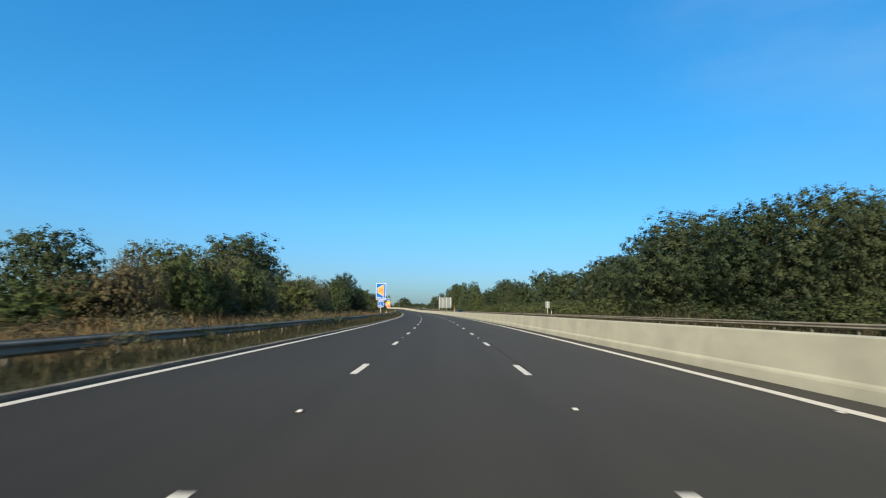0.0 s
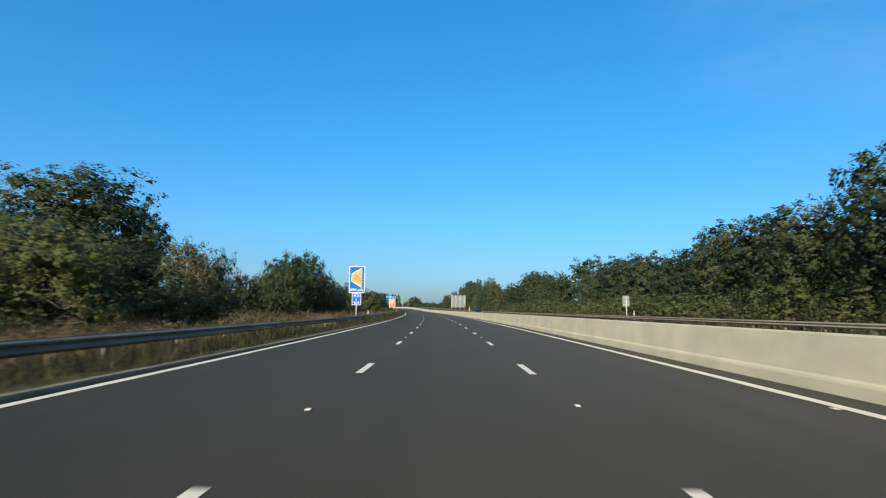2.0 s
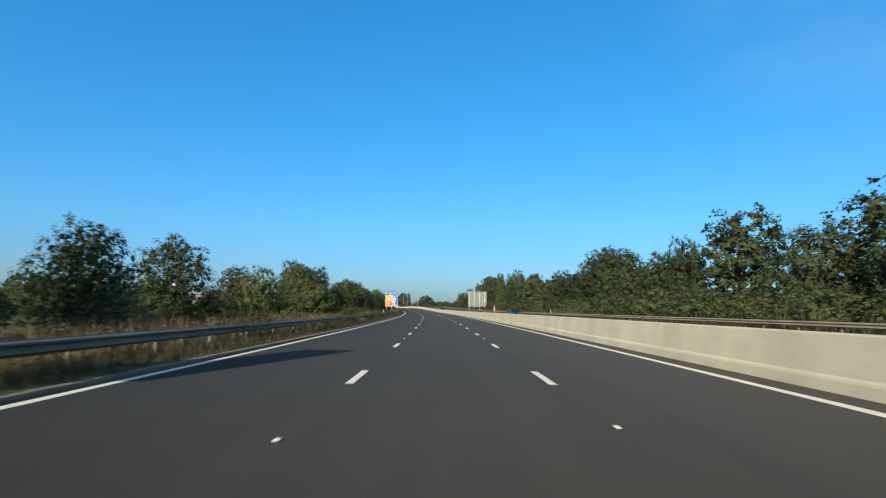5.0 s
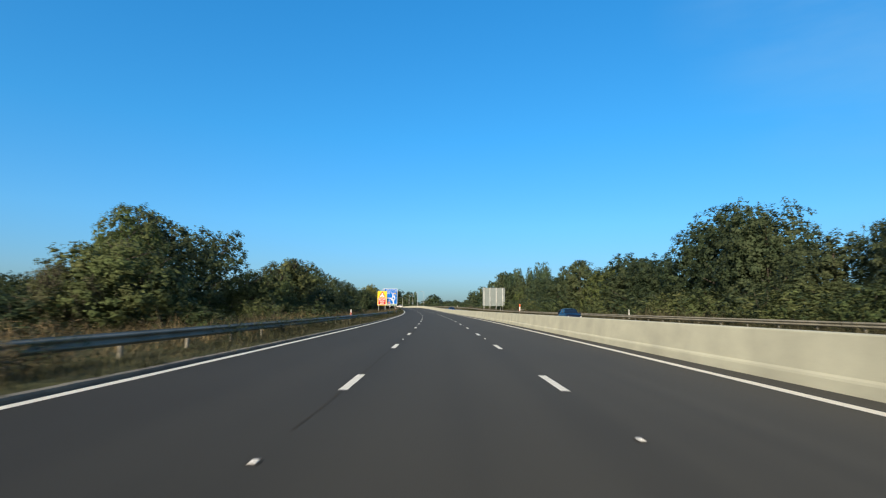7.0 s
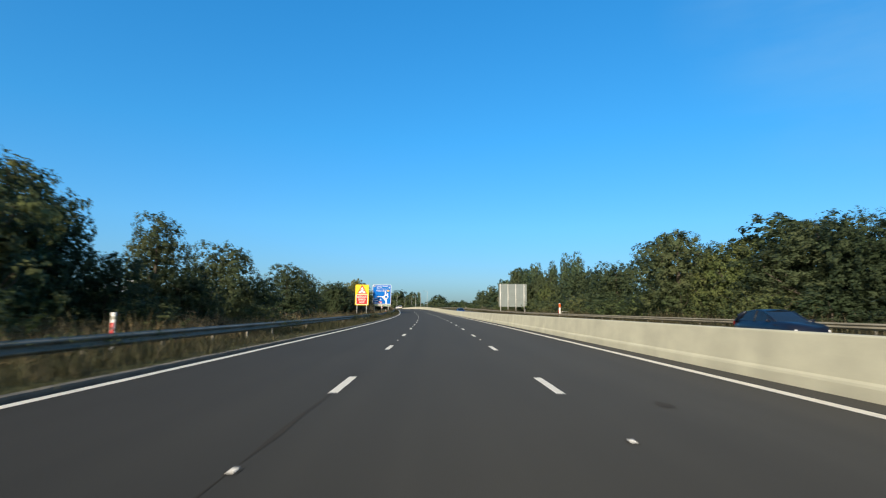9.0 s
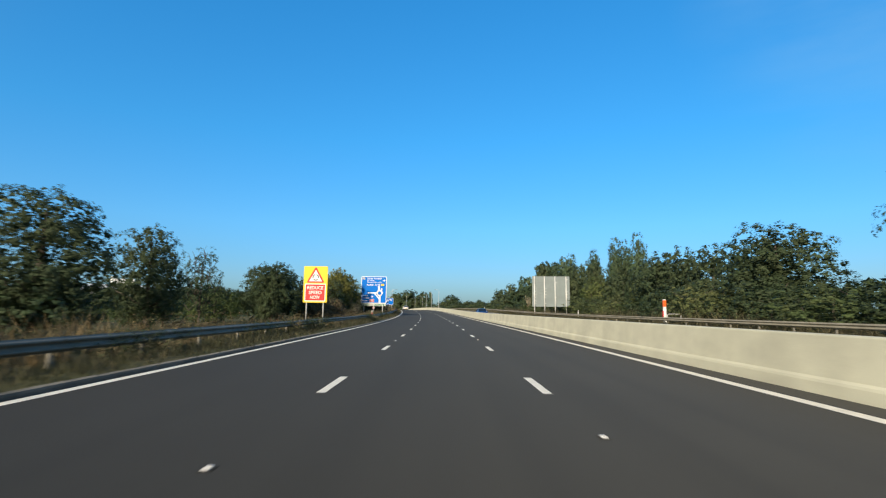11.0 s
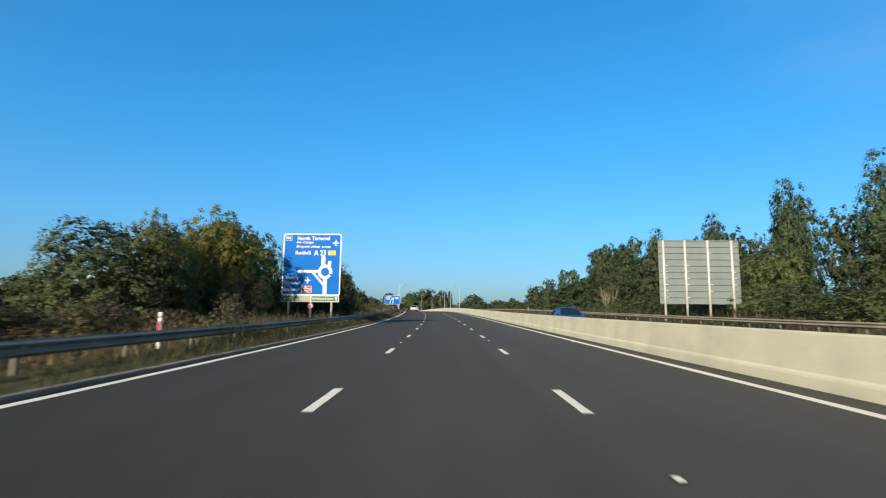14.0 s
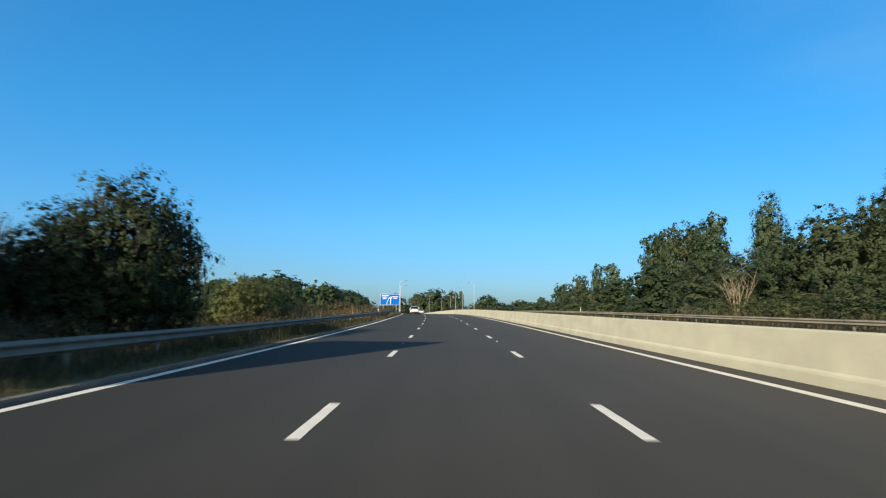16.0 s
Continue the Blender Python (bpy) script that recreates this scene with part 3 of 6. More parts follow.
def direction_sign(s, lat):
    b = thing("direction_sign", road_pose(s, lat, 0.12, -3) @ Matrix.Scale(1.03, 4), "large blue roundabout direction sign with white border", "road sign")
    W_, H_, Z = 4.58, 4.82, 4.52
    panel(b, W_, H_, 0, Z, SIGN_WHITE, 0.16)
    plate(b, "blue_field", rounded(W_ - 0.17, H_ - 0.17, 0.10, 0, Z), SIGN_BLUE, 1)

    def at(u, v):   # shares of the panel, from its upper left corner
        return (u - 0.5) * W_, Z + (0.5 - v) * H_
    x, z = at(0.092, 0.075)
    plate(b, "junction_border", rounded(0.50, 0.36, 0.04, x, z), SIGN_WHITE, 2)
    plate(b, "junction_patch", rounded(0.45, 0.31, 0.03, x, z), SIGN_BLACK, 3)
    words(b, "9A", 0.36, 0.21, x, z, SIGN_WHITE, 4)
    for body, u, v, w, h in (("North Terminal", 0.52, 0.075, 2.55, 0.29), ("Air Cargo", 0.37, 0.145, 1.33, 0.25), ("Airport other areas", 0.52, 0.215, 2.70, 0.27),
                             ("Redhill", 0.345, 0.312, 1.18, 0.28), ("A 23", 0.635, 0.312, 0.92, 0.42), ("South", 0.155, 0.712, 0.98, 0.28),
                             ("Terminal", 0.165, 0.797, 1.40, 0.28), ("Station", 0.155, 0.905, 1.24, 0.28)):
        words(b, body, w, h, *at(u, v), SIGN_WHITE, 2)
    plate(b, "aircraft_symbol", plane_shape(*at(0.905, 0.145), 0.27, 0), SIGN_WHITE, 2)
    plate(b, "aircraft_symbol", plane_shape(*at(0.445, 0.757), 0.25, -90), SIGN_WHITE, 2)
    x, z = at(0.842, 0.312)
    plate(b, "diversion_patch", rounded(0.58, 0.36, 0.02, x, z), SIGN_YELLOW, 2)
    plate(b, "diversion_diamond", [(x - 0.21, z), (x, z + 0.12), (x + 0.21, z), (x, z - 0.12)], SIGN_BLACK, 3)
    plate(b, "diversion_diamond_field", [(x - 0.15, z), (x, z + 0.085), (x + 0.15, z), (x, z - 0.085)], SIGN_YELLOW, 4)
    x, z = at(0.430, 0.905)
    plate(b, "railway_border", rounded(0.80, 0.54, 0.03, x, z), SIGN_WHITE, 2)
    plate(b, "railway_patch", rounded(0.74, 0.48, 0.02, x, z), SIGN_RED, 3)
    for zz in (0.055, -0.055):
        plate(b, "railway_line", rounded(0.60, 0.045, 0.005, x, z + zz), SIGN_WHITE, 4)
    plate(b, "railway_line", bar_shape(x - 0.14, z + 0.17, x + 0.14, z + 0.05, 0.05), SIGN_WHITE, 5)
    plate(b, "railway_line", bar_shape(x - 0.14, z - 0.05, x + 0.14, z - 0.17, 0.05), SIGN_WHITE, 5)
    # route plan: a ring with its arms
    rx, rz = at(0.735, 0.62)
    plate(b, "route_ring", ring_arc(0.33, 0.57, -240 + 360, -35 + 360 + 0, rx, rz, 6), SIGN_WHITE, 2)
    plate(b, "route_ring", ring_arc(0.33, 0.57, -20, 130, rx, rz, 20), SIGN_WHITE, 3)
    plate(b, "route_ring", ring_arc(0.33, 0.57, 130, 305, rx, rz, 24), SIGN_WHITE, 2)
    ax = rx - 0.16
    plate(b, "route_arm", [(ax - 0.15, rz + 0.46), (ax - 0.15, rz + 1.16), (ax, rz + 1.34), (ax + 0.15, rz + 1.16), (ax + 0.15, rz + 0.46)], SIGN_WHITE, 4)
    plate(b, "route_arm", rounded(0.24, 0.36, 0.01, rx + 0.34, rz + 0.66), SIGN_WHITE, 4)
    plate(b, "route_arm", rounded(0.30, 1.30, 0.01, rx + 0.02, rz - 1.10), SIGN_WHITE, 4)
    plate(b, "route_arm", [(rx - 0.40, rz + 0.13), (rx - 2.12, rz + 0.13), (rx - 2.22, rz + 0.03), (rx - 2.12, rz - 0.07), (rx - 0.40, rz - 0.07)], SIGN_WHITE, 4)
    plate(b, "route_arm", bar_shape(rx - 0.98, rz - 0.02, rx - 0.08, rz - 1.02, 0.16), SIGN_WHITE, 5)
    # plates hung below
    panel(b, 4.5, 0.50, 0, 1.86, PLATE_GREY, 0.02, "weathered grey backing plate", "lower_plate")
    plate(b, "green_plate_border", rounded(2.18, 0.46, 0.03, 1.14, 1.86), SIGN_WHITE, 1)
    plate(b, "green_plate", rounded(2.11, 0.39, 0.02, 1.14, 1.86), SIGN_GREEN, 2)
    words(b, "RVP North & South", 1.62, 0.18, 0.97, 1.86, SIGN_WHITE, 3)
    plate(b, "arrow", [(1.99, 1.70), (1.99, 1.90), (1.89, 1.90), (2.02, 2.03), (2.15, 1.90), (2.05, 1.90), (2.05, 1.70)], SIGN_WHITE, 3)
    plate(b, "green_plate", rounded(1.30, 0.34, 0.02, -1.55, 1.86), SIGN_GREEN, 1)
    words(b, "RVP East", 0.80, 0.17, -1.36, 1.86, SIGN_WHITE, 2)
    plate(b, "arrow", [(-1.85, 1.88), (-2.0, 1.88), (-2.0, 1.94), (-2.12, 1.86), (-2.0, 1.78), (-2.0, 1.84), (-1.85, 1.84)], SIGN_WHITE, 2)
    part("speed_roundel", outline_mesh("speed_roundel", ring_arc(0.0, 0.24, 0, 360, 0.02, 1.30, 24)[:24], SIGN_RED, -0.02, 0.02), None, b)
    plate(b, "roundel_field", ring_arc(0.0, 0.18, 0, 360, 0.02, 1.30, 24)[:24], SIGN_WHITE, 1)
    words(b, "50", 0.22, 0.15, 0.02, 1.30, SIGN_BLACK, 2)
    for x in (-1.72, 0.02, 1.66):
        sign_post(b, x, 6.6 if x != 0.02 else 4.0, 0.085)
    return b


emergency_bay_sign(93.0, -9.12)
reduce_speed_sign(246.3, -10.78)
direction_sign(297.2, -10.62)


def sign_from_behind(s, lat):
    """A large board seen from its back: ribbed sheet, four posts, clips."""
    b = thing("direction_sign", road_pose(s, lat, 0.20, -4), "back of a large grey direction sign on four posts", "road sign")
    w, z0, z1 = 7.75, 1.72, 8.05
    part("panel", outline_mesh("panel", rounded(w, z1 - z0, 0.12, 0, (z0 + z1) / 2), SIGN_BACK, 0.0, 0.025), None, b)
    n = 10
    for k in range(n + 1):
        z = z0 + 0.06 + (z1 - z0 - 0.12) * k / n
        part("rib", boxed(-w / 2 + 0.05, w / 2 - 0.05, -0.10, 0.0, z - 0.022, z + 0.022, bevel=0.004), SIGN_BACK, b)
    rnd = random.Random(4)
    for i, x in enumerate((-3.42, -1.34, 0.84, 3.12)):
        part("post", tube("post", [(x, -0.13, -0.3), (x, -0.13, 4), (x, -0.13, z1 - 0.05)], [0.11] * 3, GALV, 12), None, b)
        for k in range(1, n, 1):
            if rnd.random() < 0.5:
                z = z0 + 0.06 + (z1 - z0 - 0.12) * k / n
                part("clip", boxed(x + 0.08, x + 0.34, -0.13, -0.10, z - 0.03, z + 0.02), WHITE, b)
    return b


sign_from_behind(305.9, 25.2)


def small_sign_from_behind(s, lat, w, z0, z1):
    b = thing("location_sign", road_pose(s, lat, 0.20), "back of a small pale grey sign on one post", "road sign")
    part("panel", outline_mesh("panel", rounded(w, z1 - z0, 0.05, 0, (z0 + z1) / 2), SIGN_BACK, 0.0, 0.02), None, b)
    for z in (z0 + 0.2, (z0 + z1) / 2, z1 - 0.2):
        part("rib", boxed(-w / 2 + 0.04, w / 2 - 0.04, -0.03, 0, z - 0.015, z + 0.015), GALV, b)
    part("post", tube("post", [(0, -0.06, -0.25), (0, -0.06, 1), (0, -0.06, z1 - 0.03)], [0.045] * 3, GALV, 10), None, b)
    return b


def far_direction_sign(s, lat, w, z0, z1):
    b = thing("direction_sign", road_pose(s, lat, 0.1), "wide blue direction sign beside the road ahead", "road sign")
    zc, h = (z0 + z1) / 2, z1 - z0
    panel(b, w, h, 0, zc, SIGN_WHITE, 0.1)
    plate(b, "blue_field", rounded(w - 0.14, h - 0.14, 0.06, 0, zc), SIGN_BLUE, 1)
    rnd = random.Random(3)
    for row, (x0, x1) in enumerate(((-2.1, -0.3), (-2.1, -0.7), (-1.9, -0.9), (0.6, 2.1), (0.8, 1.9))):
        z = z1 - 0.42 - 0.40 * (row % 3) - (0.25 if row > 2 else 0)
        plate(b, "line_of_writing", rounded(x1 - x0, 0.20, 0.02, (x0 + x1) / 2, z), SIGN_WHITE, 2)
    plate(b, "route_arm", bar_shape(-0.9, z0 + 0.2, -0.2, z1 - 0.9, 0.16), SIGN_WHITE, 3)
    plate(b, "route_arm", bar_shape(0.2, z0 + 0.2, 0.2, z1 - 1.0, 0.20), SIGN_WHITE, 3)
    plate(b, "route_ring", ring_arc(0.16, 0.32, 0, 340, 0.2, z1 - 1.0, 20), SIGN_WHITE, 4)
    for x in (-w / 3, w / 3):
        sign_post(b, x, z1 - 0.2, 0.07)
    return b


far_direction_sign(431, -8.9, 5.1, 2.1, 5.0)


# ---- posts at the roadside ----
def marker_post(s, lat, ground_up, front_red):
    b = thing("marker_post", road_pose(s, lat, ground_up), "white plastic roadside marker post with red reflector" if front_red else "white plastic roadside marker post", "marker post", "marker posts")
    part("post", outline_mesh("post", rounded(0.085, 1.05, 0.03, 0, 0.52), WHITE, -0.03, 0.06), None, b)
    part("cap", boxed(-0.05, 0.05, -0.042, 0.042, 0.99, 1.06, bevel=0.012), WHITE, b)
    part("band", boxed(-0.046, 0.046, -0.033, 0.033, 0.88, 0.96), PLATE_GREY if front_red else SIGN_BLACK, b)
    if front_red:
        part("reflector", boxed(-0.031, 0.031, -0.038, -0.03, 0.48, 0.80), REFLECT_RED, b)
    return b


for s, lat, up, red in ((98.0, -8.4, 0.12, False), (177.7, -8.4, 0.12, True), (271.1, -8.4, 0.12, True), (366.0, -8.4, 0.12, False),
                        (0.5, 22, 0.4, False), (93.8, 22, 0.4, False), (187.2, 22, 0.4, False), (278.0, 22, 0.4, False), (372.0, 22, 0.4, False)):
    marker_post(s, lat, up, red)


def telephone_post(s, lat):
    b = thing("telephone_post", road_pose(s, lat, 0.18), "white and orange emergency telephone pillar behind barrier", "telephone")
    part("pillar", boxed(-0.125, 0.125, -0.12, 0.12, -0.2, 2.35, bevel=0.04), WHITE, b)
    part("top_band", boxed(-0.13, 0.13, -0.125, 0.125, 1.66, 2.30, bevel=0.03), REFLECT_ORANGE, b, "orange band")
    part("door", boxed(-0.20, -0.115, -0.08, 0.08, 0.75, 1.3, bevel=0.02), REFLECT_RED, b, "red side panel")
    part("guard_rail", tube("guard_rail", [(0.3, 0.1, -0.2), (0.3, 0.1, 0.95), (0.36, 0.1, 1.02), (1.5, 0.1, 1.02), (1.56, 0.1, 0.95), (1.56, 0.1, -0.2)], [0.03] * 6, GALV, 8), None, b)
    return b


telephone_post(247.9, 21.15)
small_sign_from_behind(95.0, 21.6, 0.80, 1.75, 3.0)


# ---- street lamps in the distance ----
def street_lamp(s, lat, height, arm):
    b = thing("street_lamp", road_pose(s, lat, -0.02), "tall grey steel street lamp column", "street lamp", "street lamps")
    part("column", tube("column", [(0, 0, -0.3), (0, 0, 1.2), (0, 0, 1.25), (0, 0, height)], [0.11, 0.11, 0.08, 0.05], GALV, 10), None, b)
    part("arm", tube("arm", [(0, 0, height - 0.1), (arm * 0.4, 0, height + 0.12), (arm, 0, height + 0.2)], [0.05, 0.045, 0.04], GALV, 8), None, b)
    part("lantern", boxed(arm - 0.12 if arm > 0 else arm - 0.75, arm + 0.75 if arm > 0 else arm + 0.12, -0.16, 0.16, height + 0.12, height + 0.30, bevel=0.05), SIGN_BACK, b)
    return b


for s, lat, h, arm in ((468, 21.3, 11.1, -1.6), (508, 27.4, 12.5, -1.6), (542, 33.9, 13.1, -1.6), (578, 42.0, 13.3, -1.6),
                       (616, 47.4, 13.1, -1.6), (574, 28.5, 13.1, 1.6), (444, -5.9, 9.4, 1.6), (476, -3.3, 10.1, 1.6)):
    street_lamp(s, lat, h, arm)


# ---- cars ----
def car(m, paint, label, hatch=True):
    """A saloon-sized car that looks along +y; length about 4.3 m."""
    b = thing("car", m, label, "car")
    L, Wd = 4.3, 0.88
    # lower body: sections along the length
    sec = [(-L / 2, 0.70, 0.42, 0.80), (-L / 2 + 0.10, 0.80, 0.30, 0.98), (-1.5, Wd, 0.24, 1.02), (-0.6, Wd, 0.22, 0.98), (0.5, Wd, 0.22, 0.98),
           (1.0, Wd, 0.22, 0.98), (1.7, 0.85, 0.24, 0.89), (2.03, 0.77, 0.28, 0.79), (L / 2, 0.64, 0.36, 0.64)]
    vs, fs = [], []
    for y, w, z0, z1 in sec:
        vs += [(-w * 0.94, y, z0), (-w, y, z0 + 0.15), (-w, y, (z0 + z1) / 2 + 0.08), (-w * 0.93, y, z1), (w * 0.93, y, z1), (w, y, (z0 + z1) / 2 + 0.08), (w, y, z0 + 0.15), (w * 0.94, y, z0)]
    for i in range(len(sec) - 1):
        for k in range(8):
            k2 = (k + 1) % 8
            fs.append((i * 8 + k, i * 8 + k2, i * 8 + 8 + k2, i * 8 + 8 + k))
    fs += [tuple(range(8))[::-1], tuple(len(vs) - 8 + k for k in range(8))]
    part("body", mesh_from("body", vs, fs, paint, True), None, b)
    arch = [(-2.02, 0.76, 0.96), (-1.78, 0.68, 1.22), (-1.38, 0.62, 1.41), (-0.80, 0.60, 1.48), (-0.25, 0.60, 1.485), (0.08, 0.61, 1.43), (0.55, 0.67, 1.20), (1.02, 0.74, 0.96)]
    vs, fs = [], []
    for y, w, z in arch:
        lower = 0.97
        vs += [(-0.82 if z > 1.0 else -w - 0.03, y, lower), (-w, y, z), (w, y, z), (0.82 if z > 1.0 else w + 0.03, y, lower)]
    for i in range(len(arch) - 1):
        for k in range(3):
            fs.append((4 * i + k, 4 * i + k + 1, 4 * i + 5 + k, 4 * i + 4 + k))
    part("cabin_glass", mesh_from("cabin_glass", vs, fs, CAR_GLASS), None, b, "dark glass")
    vs, fs = [], []
    for y, w, z in arch[2:6]:
        vs += [(-w - 0.03, y, z - 0.03), (-w * 0.9, y, z + 0.02), (0, y, z + 0.045), (w * 0.9, y, z + 0.02), (w + 0.03, y, z - 0.03)]
    for i in range(3):
        for k in range(4):
            fs.append((5 * i + k, 5 * i + k + 1, 5 * i + 6 + k, 5 * i + 5 + k))
    part("roof", mesh_from("roof", vs, fs, paint, True), None, b)
    for sx in (-1, 1):
        part("pillar", tube("pillar", [(sx * 0.77, 1.00, 0.97), (sx * 0.69, 0.55, 1.20), (sx * 0.63, 0.08, 1.42)], [0.035, 0.032, 0.032], paint, 6), None, b)
        part("pillar", tube("pillar", [(sx * 0.82, -0.45, 0.96), (sx * 0.62, -0.48, 1.46)], [0.03, 0.03], SIGN_BLACK, 6), None, b)
        part("pillar", tube("pillar", [(sx * 0.80, -1.85, 0.95), (sx * 0.72, -1.66, 1.2), (sx * 0.63, -1.35, 1.40)], [0.12, 0.11, 0.06], paint, 6), None, b)
        part("mirror", boxed(sx * 0.98 - 0.09, sx * 0.98 + 0.09, 0.72, 0.84, 0.95, 1.08, bevel=0.03), paint, b)
        part("tail_lamp", boxed(sx * 0.68 - 0.11, sx * 0.68 + 0.11, -L / 2 - 0.01, -L / 2 + 0.12, 0.78, 0.96, bevel=0.02), LAMP_RED, b)
        part("headlamp", boxed(sx * 0.60 - 0.14, sx * 0.60 + 0.14, L / 2 - 0.22, L / 2 - 0.03, 0.55, 0.68, bevel=0.03), LAMP_CLEAR, b)
        for y in (-1.35, 1.35):
            wheel = part("wheel", tube("wheel", [(sx * 0.70, y, 0.31), (sx * 0.72, y, 0.31), (sx * 0.88, y, 0.31), (sx * 0.90, y, 0.31)], [0.27, 0.31, 0.31, 0.27], RUBBER, 20), None, b)
            part("rim", tube("rim", [(sx * 0.88, y, 0.31), (sx * 0.908, y, 0.31)], [0.20, 0.19], ALLOY, 14), None, wheel)
    part("number_plate", boxed(-0.26, 0.26, -L / 2 - 0.012, -L / 2 + 0.02, 0.62, 0.73), NUMBER_YELLOW, b)
    part("bumper", boxed(-0.74, 0.74, -L / 2 - 0.03, -L / 2 + 0.2, 0.34, 0.50, bevel=0.04), SIGN_BLACK, b)
    return b


car(road_pose(394, -3.5, 0.0), CAR_WHITE, "white hatchback car driving away in the traffic lane")
car(road_pose(448, 0.6, 0.0), CAR_WHITE, "white car farther ahead in the middle lane")
car(road_pose(187.5, 15.2, 0.0, 180), CAR_NAVY, "dark navy estate car on the opposite carriageway")
car(road_pose(295, 9.4, 0.0, 180), CAR_BLUE, "bright blue saloon car on the opposite carriageway", False)


# ---- telegraph poles and wires beyond the near hedge ----
def telegraph_pole(s, lat, height):
    b = thing("telegraph_pole", road_pose(s, lat, -0.02, 62), "weathered wooden telegraph pole with a crossarm", "pole", "telegraph poles")
    part("pole", tube("pole", [(0, 0, -0.5), (0, 0, height * 0.5), (0, 0, height)], [0.16, 0.14, 0.11], POLE_WOOD, 10), None, b)
    part("crossarm", boxed(-0.95, 0.95, -0.06, 0.06, height - 0.45, height - 0.31, bevel=0.01), POLE_WOOD, b)
    for x in (-0.85, -0.3, 0.3, 0.85):
        part("insulator", tube("insulator", [(x, 0, height - 0.33), (x, 0, height - 0.15), (x, 0, height - 0.10)], [0.035, 0.05, 0.02], WHITE, 8), None, b)
    return b


poles = [telegraph_pole(*q) for q in ((84.7, -48.6, 11.8), (150.0, -52.0, 11.8))]


def overhead_wires(a, b):
    """Sagging wires between the crossarms of two poles."""
    t = thing("overhead_wires", pose(*a), "thin overhead telegraph wires between wooden poles", "wires")
    d = Vector(b) - Vector(a)
    side = Vector((-d.y, d.x, 0)).normalized()
    for k in (-0.85, -0.3, 0.3, 0.85):
        pts = [side * k + d * u - Vector((0, 0, 2.4 * u * (1 - u))) for u in [i / 12 for i in range(13)]]
        part("wire", tube("wire", pts, [0.012] * 13, SIGN_BLACK, 4), None, t)
    return t


tips = [q.matrix_basis.translation + Vector((0, 0, 11.68)) for q in poles]
overhead_wires(tips[0], tips[1])


# ---- a pale building far beyond the fields ----
def terminal_building(x, y, turn):
    b = thing("distant_building", pose(x, y, float(level(y)) - 2.6, 0, 0, turn), "large pale grey building with a white roof block", "building")
    part("wall", boxed(-30, 30, -12, 12, 0, 14.5, bevel=0.1), WALL_PALE, b)
    vs = [(-32, -13, 14.5), (32, -13, 14.5), (32, 13, 14.5), (-32, 13, 14.5), (-26, -3, 19.2), (12, -3, 19.2), (12, 3, 19.2), (-26, 3, 19.2)]
    part("roof", mesh_from("roof", vs, [(0, 1, 5, 4), (1, 2, 6, 5), (2, 3, 7, 6), (3, 0, 4, 7), (4, 5, 6, 7), (3, 2, 1, 0)], ROOF_PALE), None, b, "pale metal roof")
    part("roof_block", boxed(-5, 7, -4, 4, 19.0, 23.2, bevel=0.1), WHITE, b, "white plant room")
    part("chimney", boxed(-6.4, -5.4, -0.6, 0.6, 19.0, 24.6), WHITE, b)
    for k in range(12):
        part("window", boxed(-28 + 4.9 * k, -25 + 4.9 * k, -12.05, -11.95, 9.5, 12.0), CAR_GLASS, b)
    return b


terminal_building(-262, 520, 42)

# ---- plants ----
def leaves(centres, spread, per, size, r, out=None, aspect=0.8, tall=1.0, open_=0.9):
    """Cushions of small pointed leaves round the centres; out: the way each cushion looks. Corners, three for each leaf, and the soft way each corner faces."""
    c = np.repeat(np.asarray(centres, float), per, 0)
    sp = np.repeat(np.asarray(spread, float).reshape(-1), per)[:, None]
    o = np.repeat(np.asarray(out, float), per, 0) if out is not None else np.zeros_like(c) + np.array([0, 0, 0.4])
    o = o / (np.linalg.norm(o, axis=1)[:, None] + 1e-6)
    d = r.normal(0, 0.62, c.shape) + o * open_ + np.array([0, 0, 0.25])
    d /= np.linalg.norm(d, axis=1)[:, None]
    p = c + d * sp * r.uniform(0.55, 1.08, (len(c), 1)) * np.array([1, 1, tall])
    face = d * 0.75 + o * 0.45 + r.normal(0, 0.36, c.shape)
    face /= np.linalg.norm(face, axis=1)[:, None]
    a = np.cross(face, r.normal(0, 1, c.shape))
    a /= np.linalg.norm(a, axis=1)[:, None]
    b = np.cross(face, a)
    L = size * r.uniform(0.6, 1.35, (len(c), 1))
    w = L * aspect
    q = np.stack([p - a * L * 0.5 - b * w * 0.5, p + a * L * 0.7, p - a * L * 0.3 + b * w * 0.6], 1)
    turn = (np.cross(q[:, 1] - q[:, 0], q[:, 2] - q[:, 0]) * face).sum(1) < 0
    q[turn] = q[turn][:, ::-1]
    soft = d * 0.65 + o * 0.55 + r.normal(0, 0.10, c.shape) + np.array([0, 0, 0.08])
    soft /= np.linalg.norm(soft, axis=1)[:, None]
    return q.reshape(-1, 3), np.repeat(soft, 3, 0)


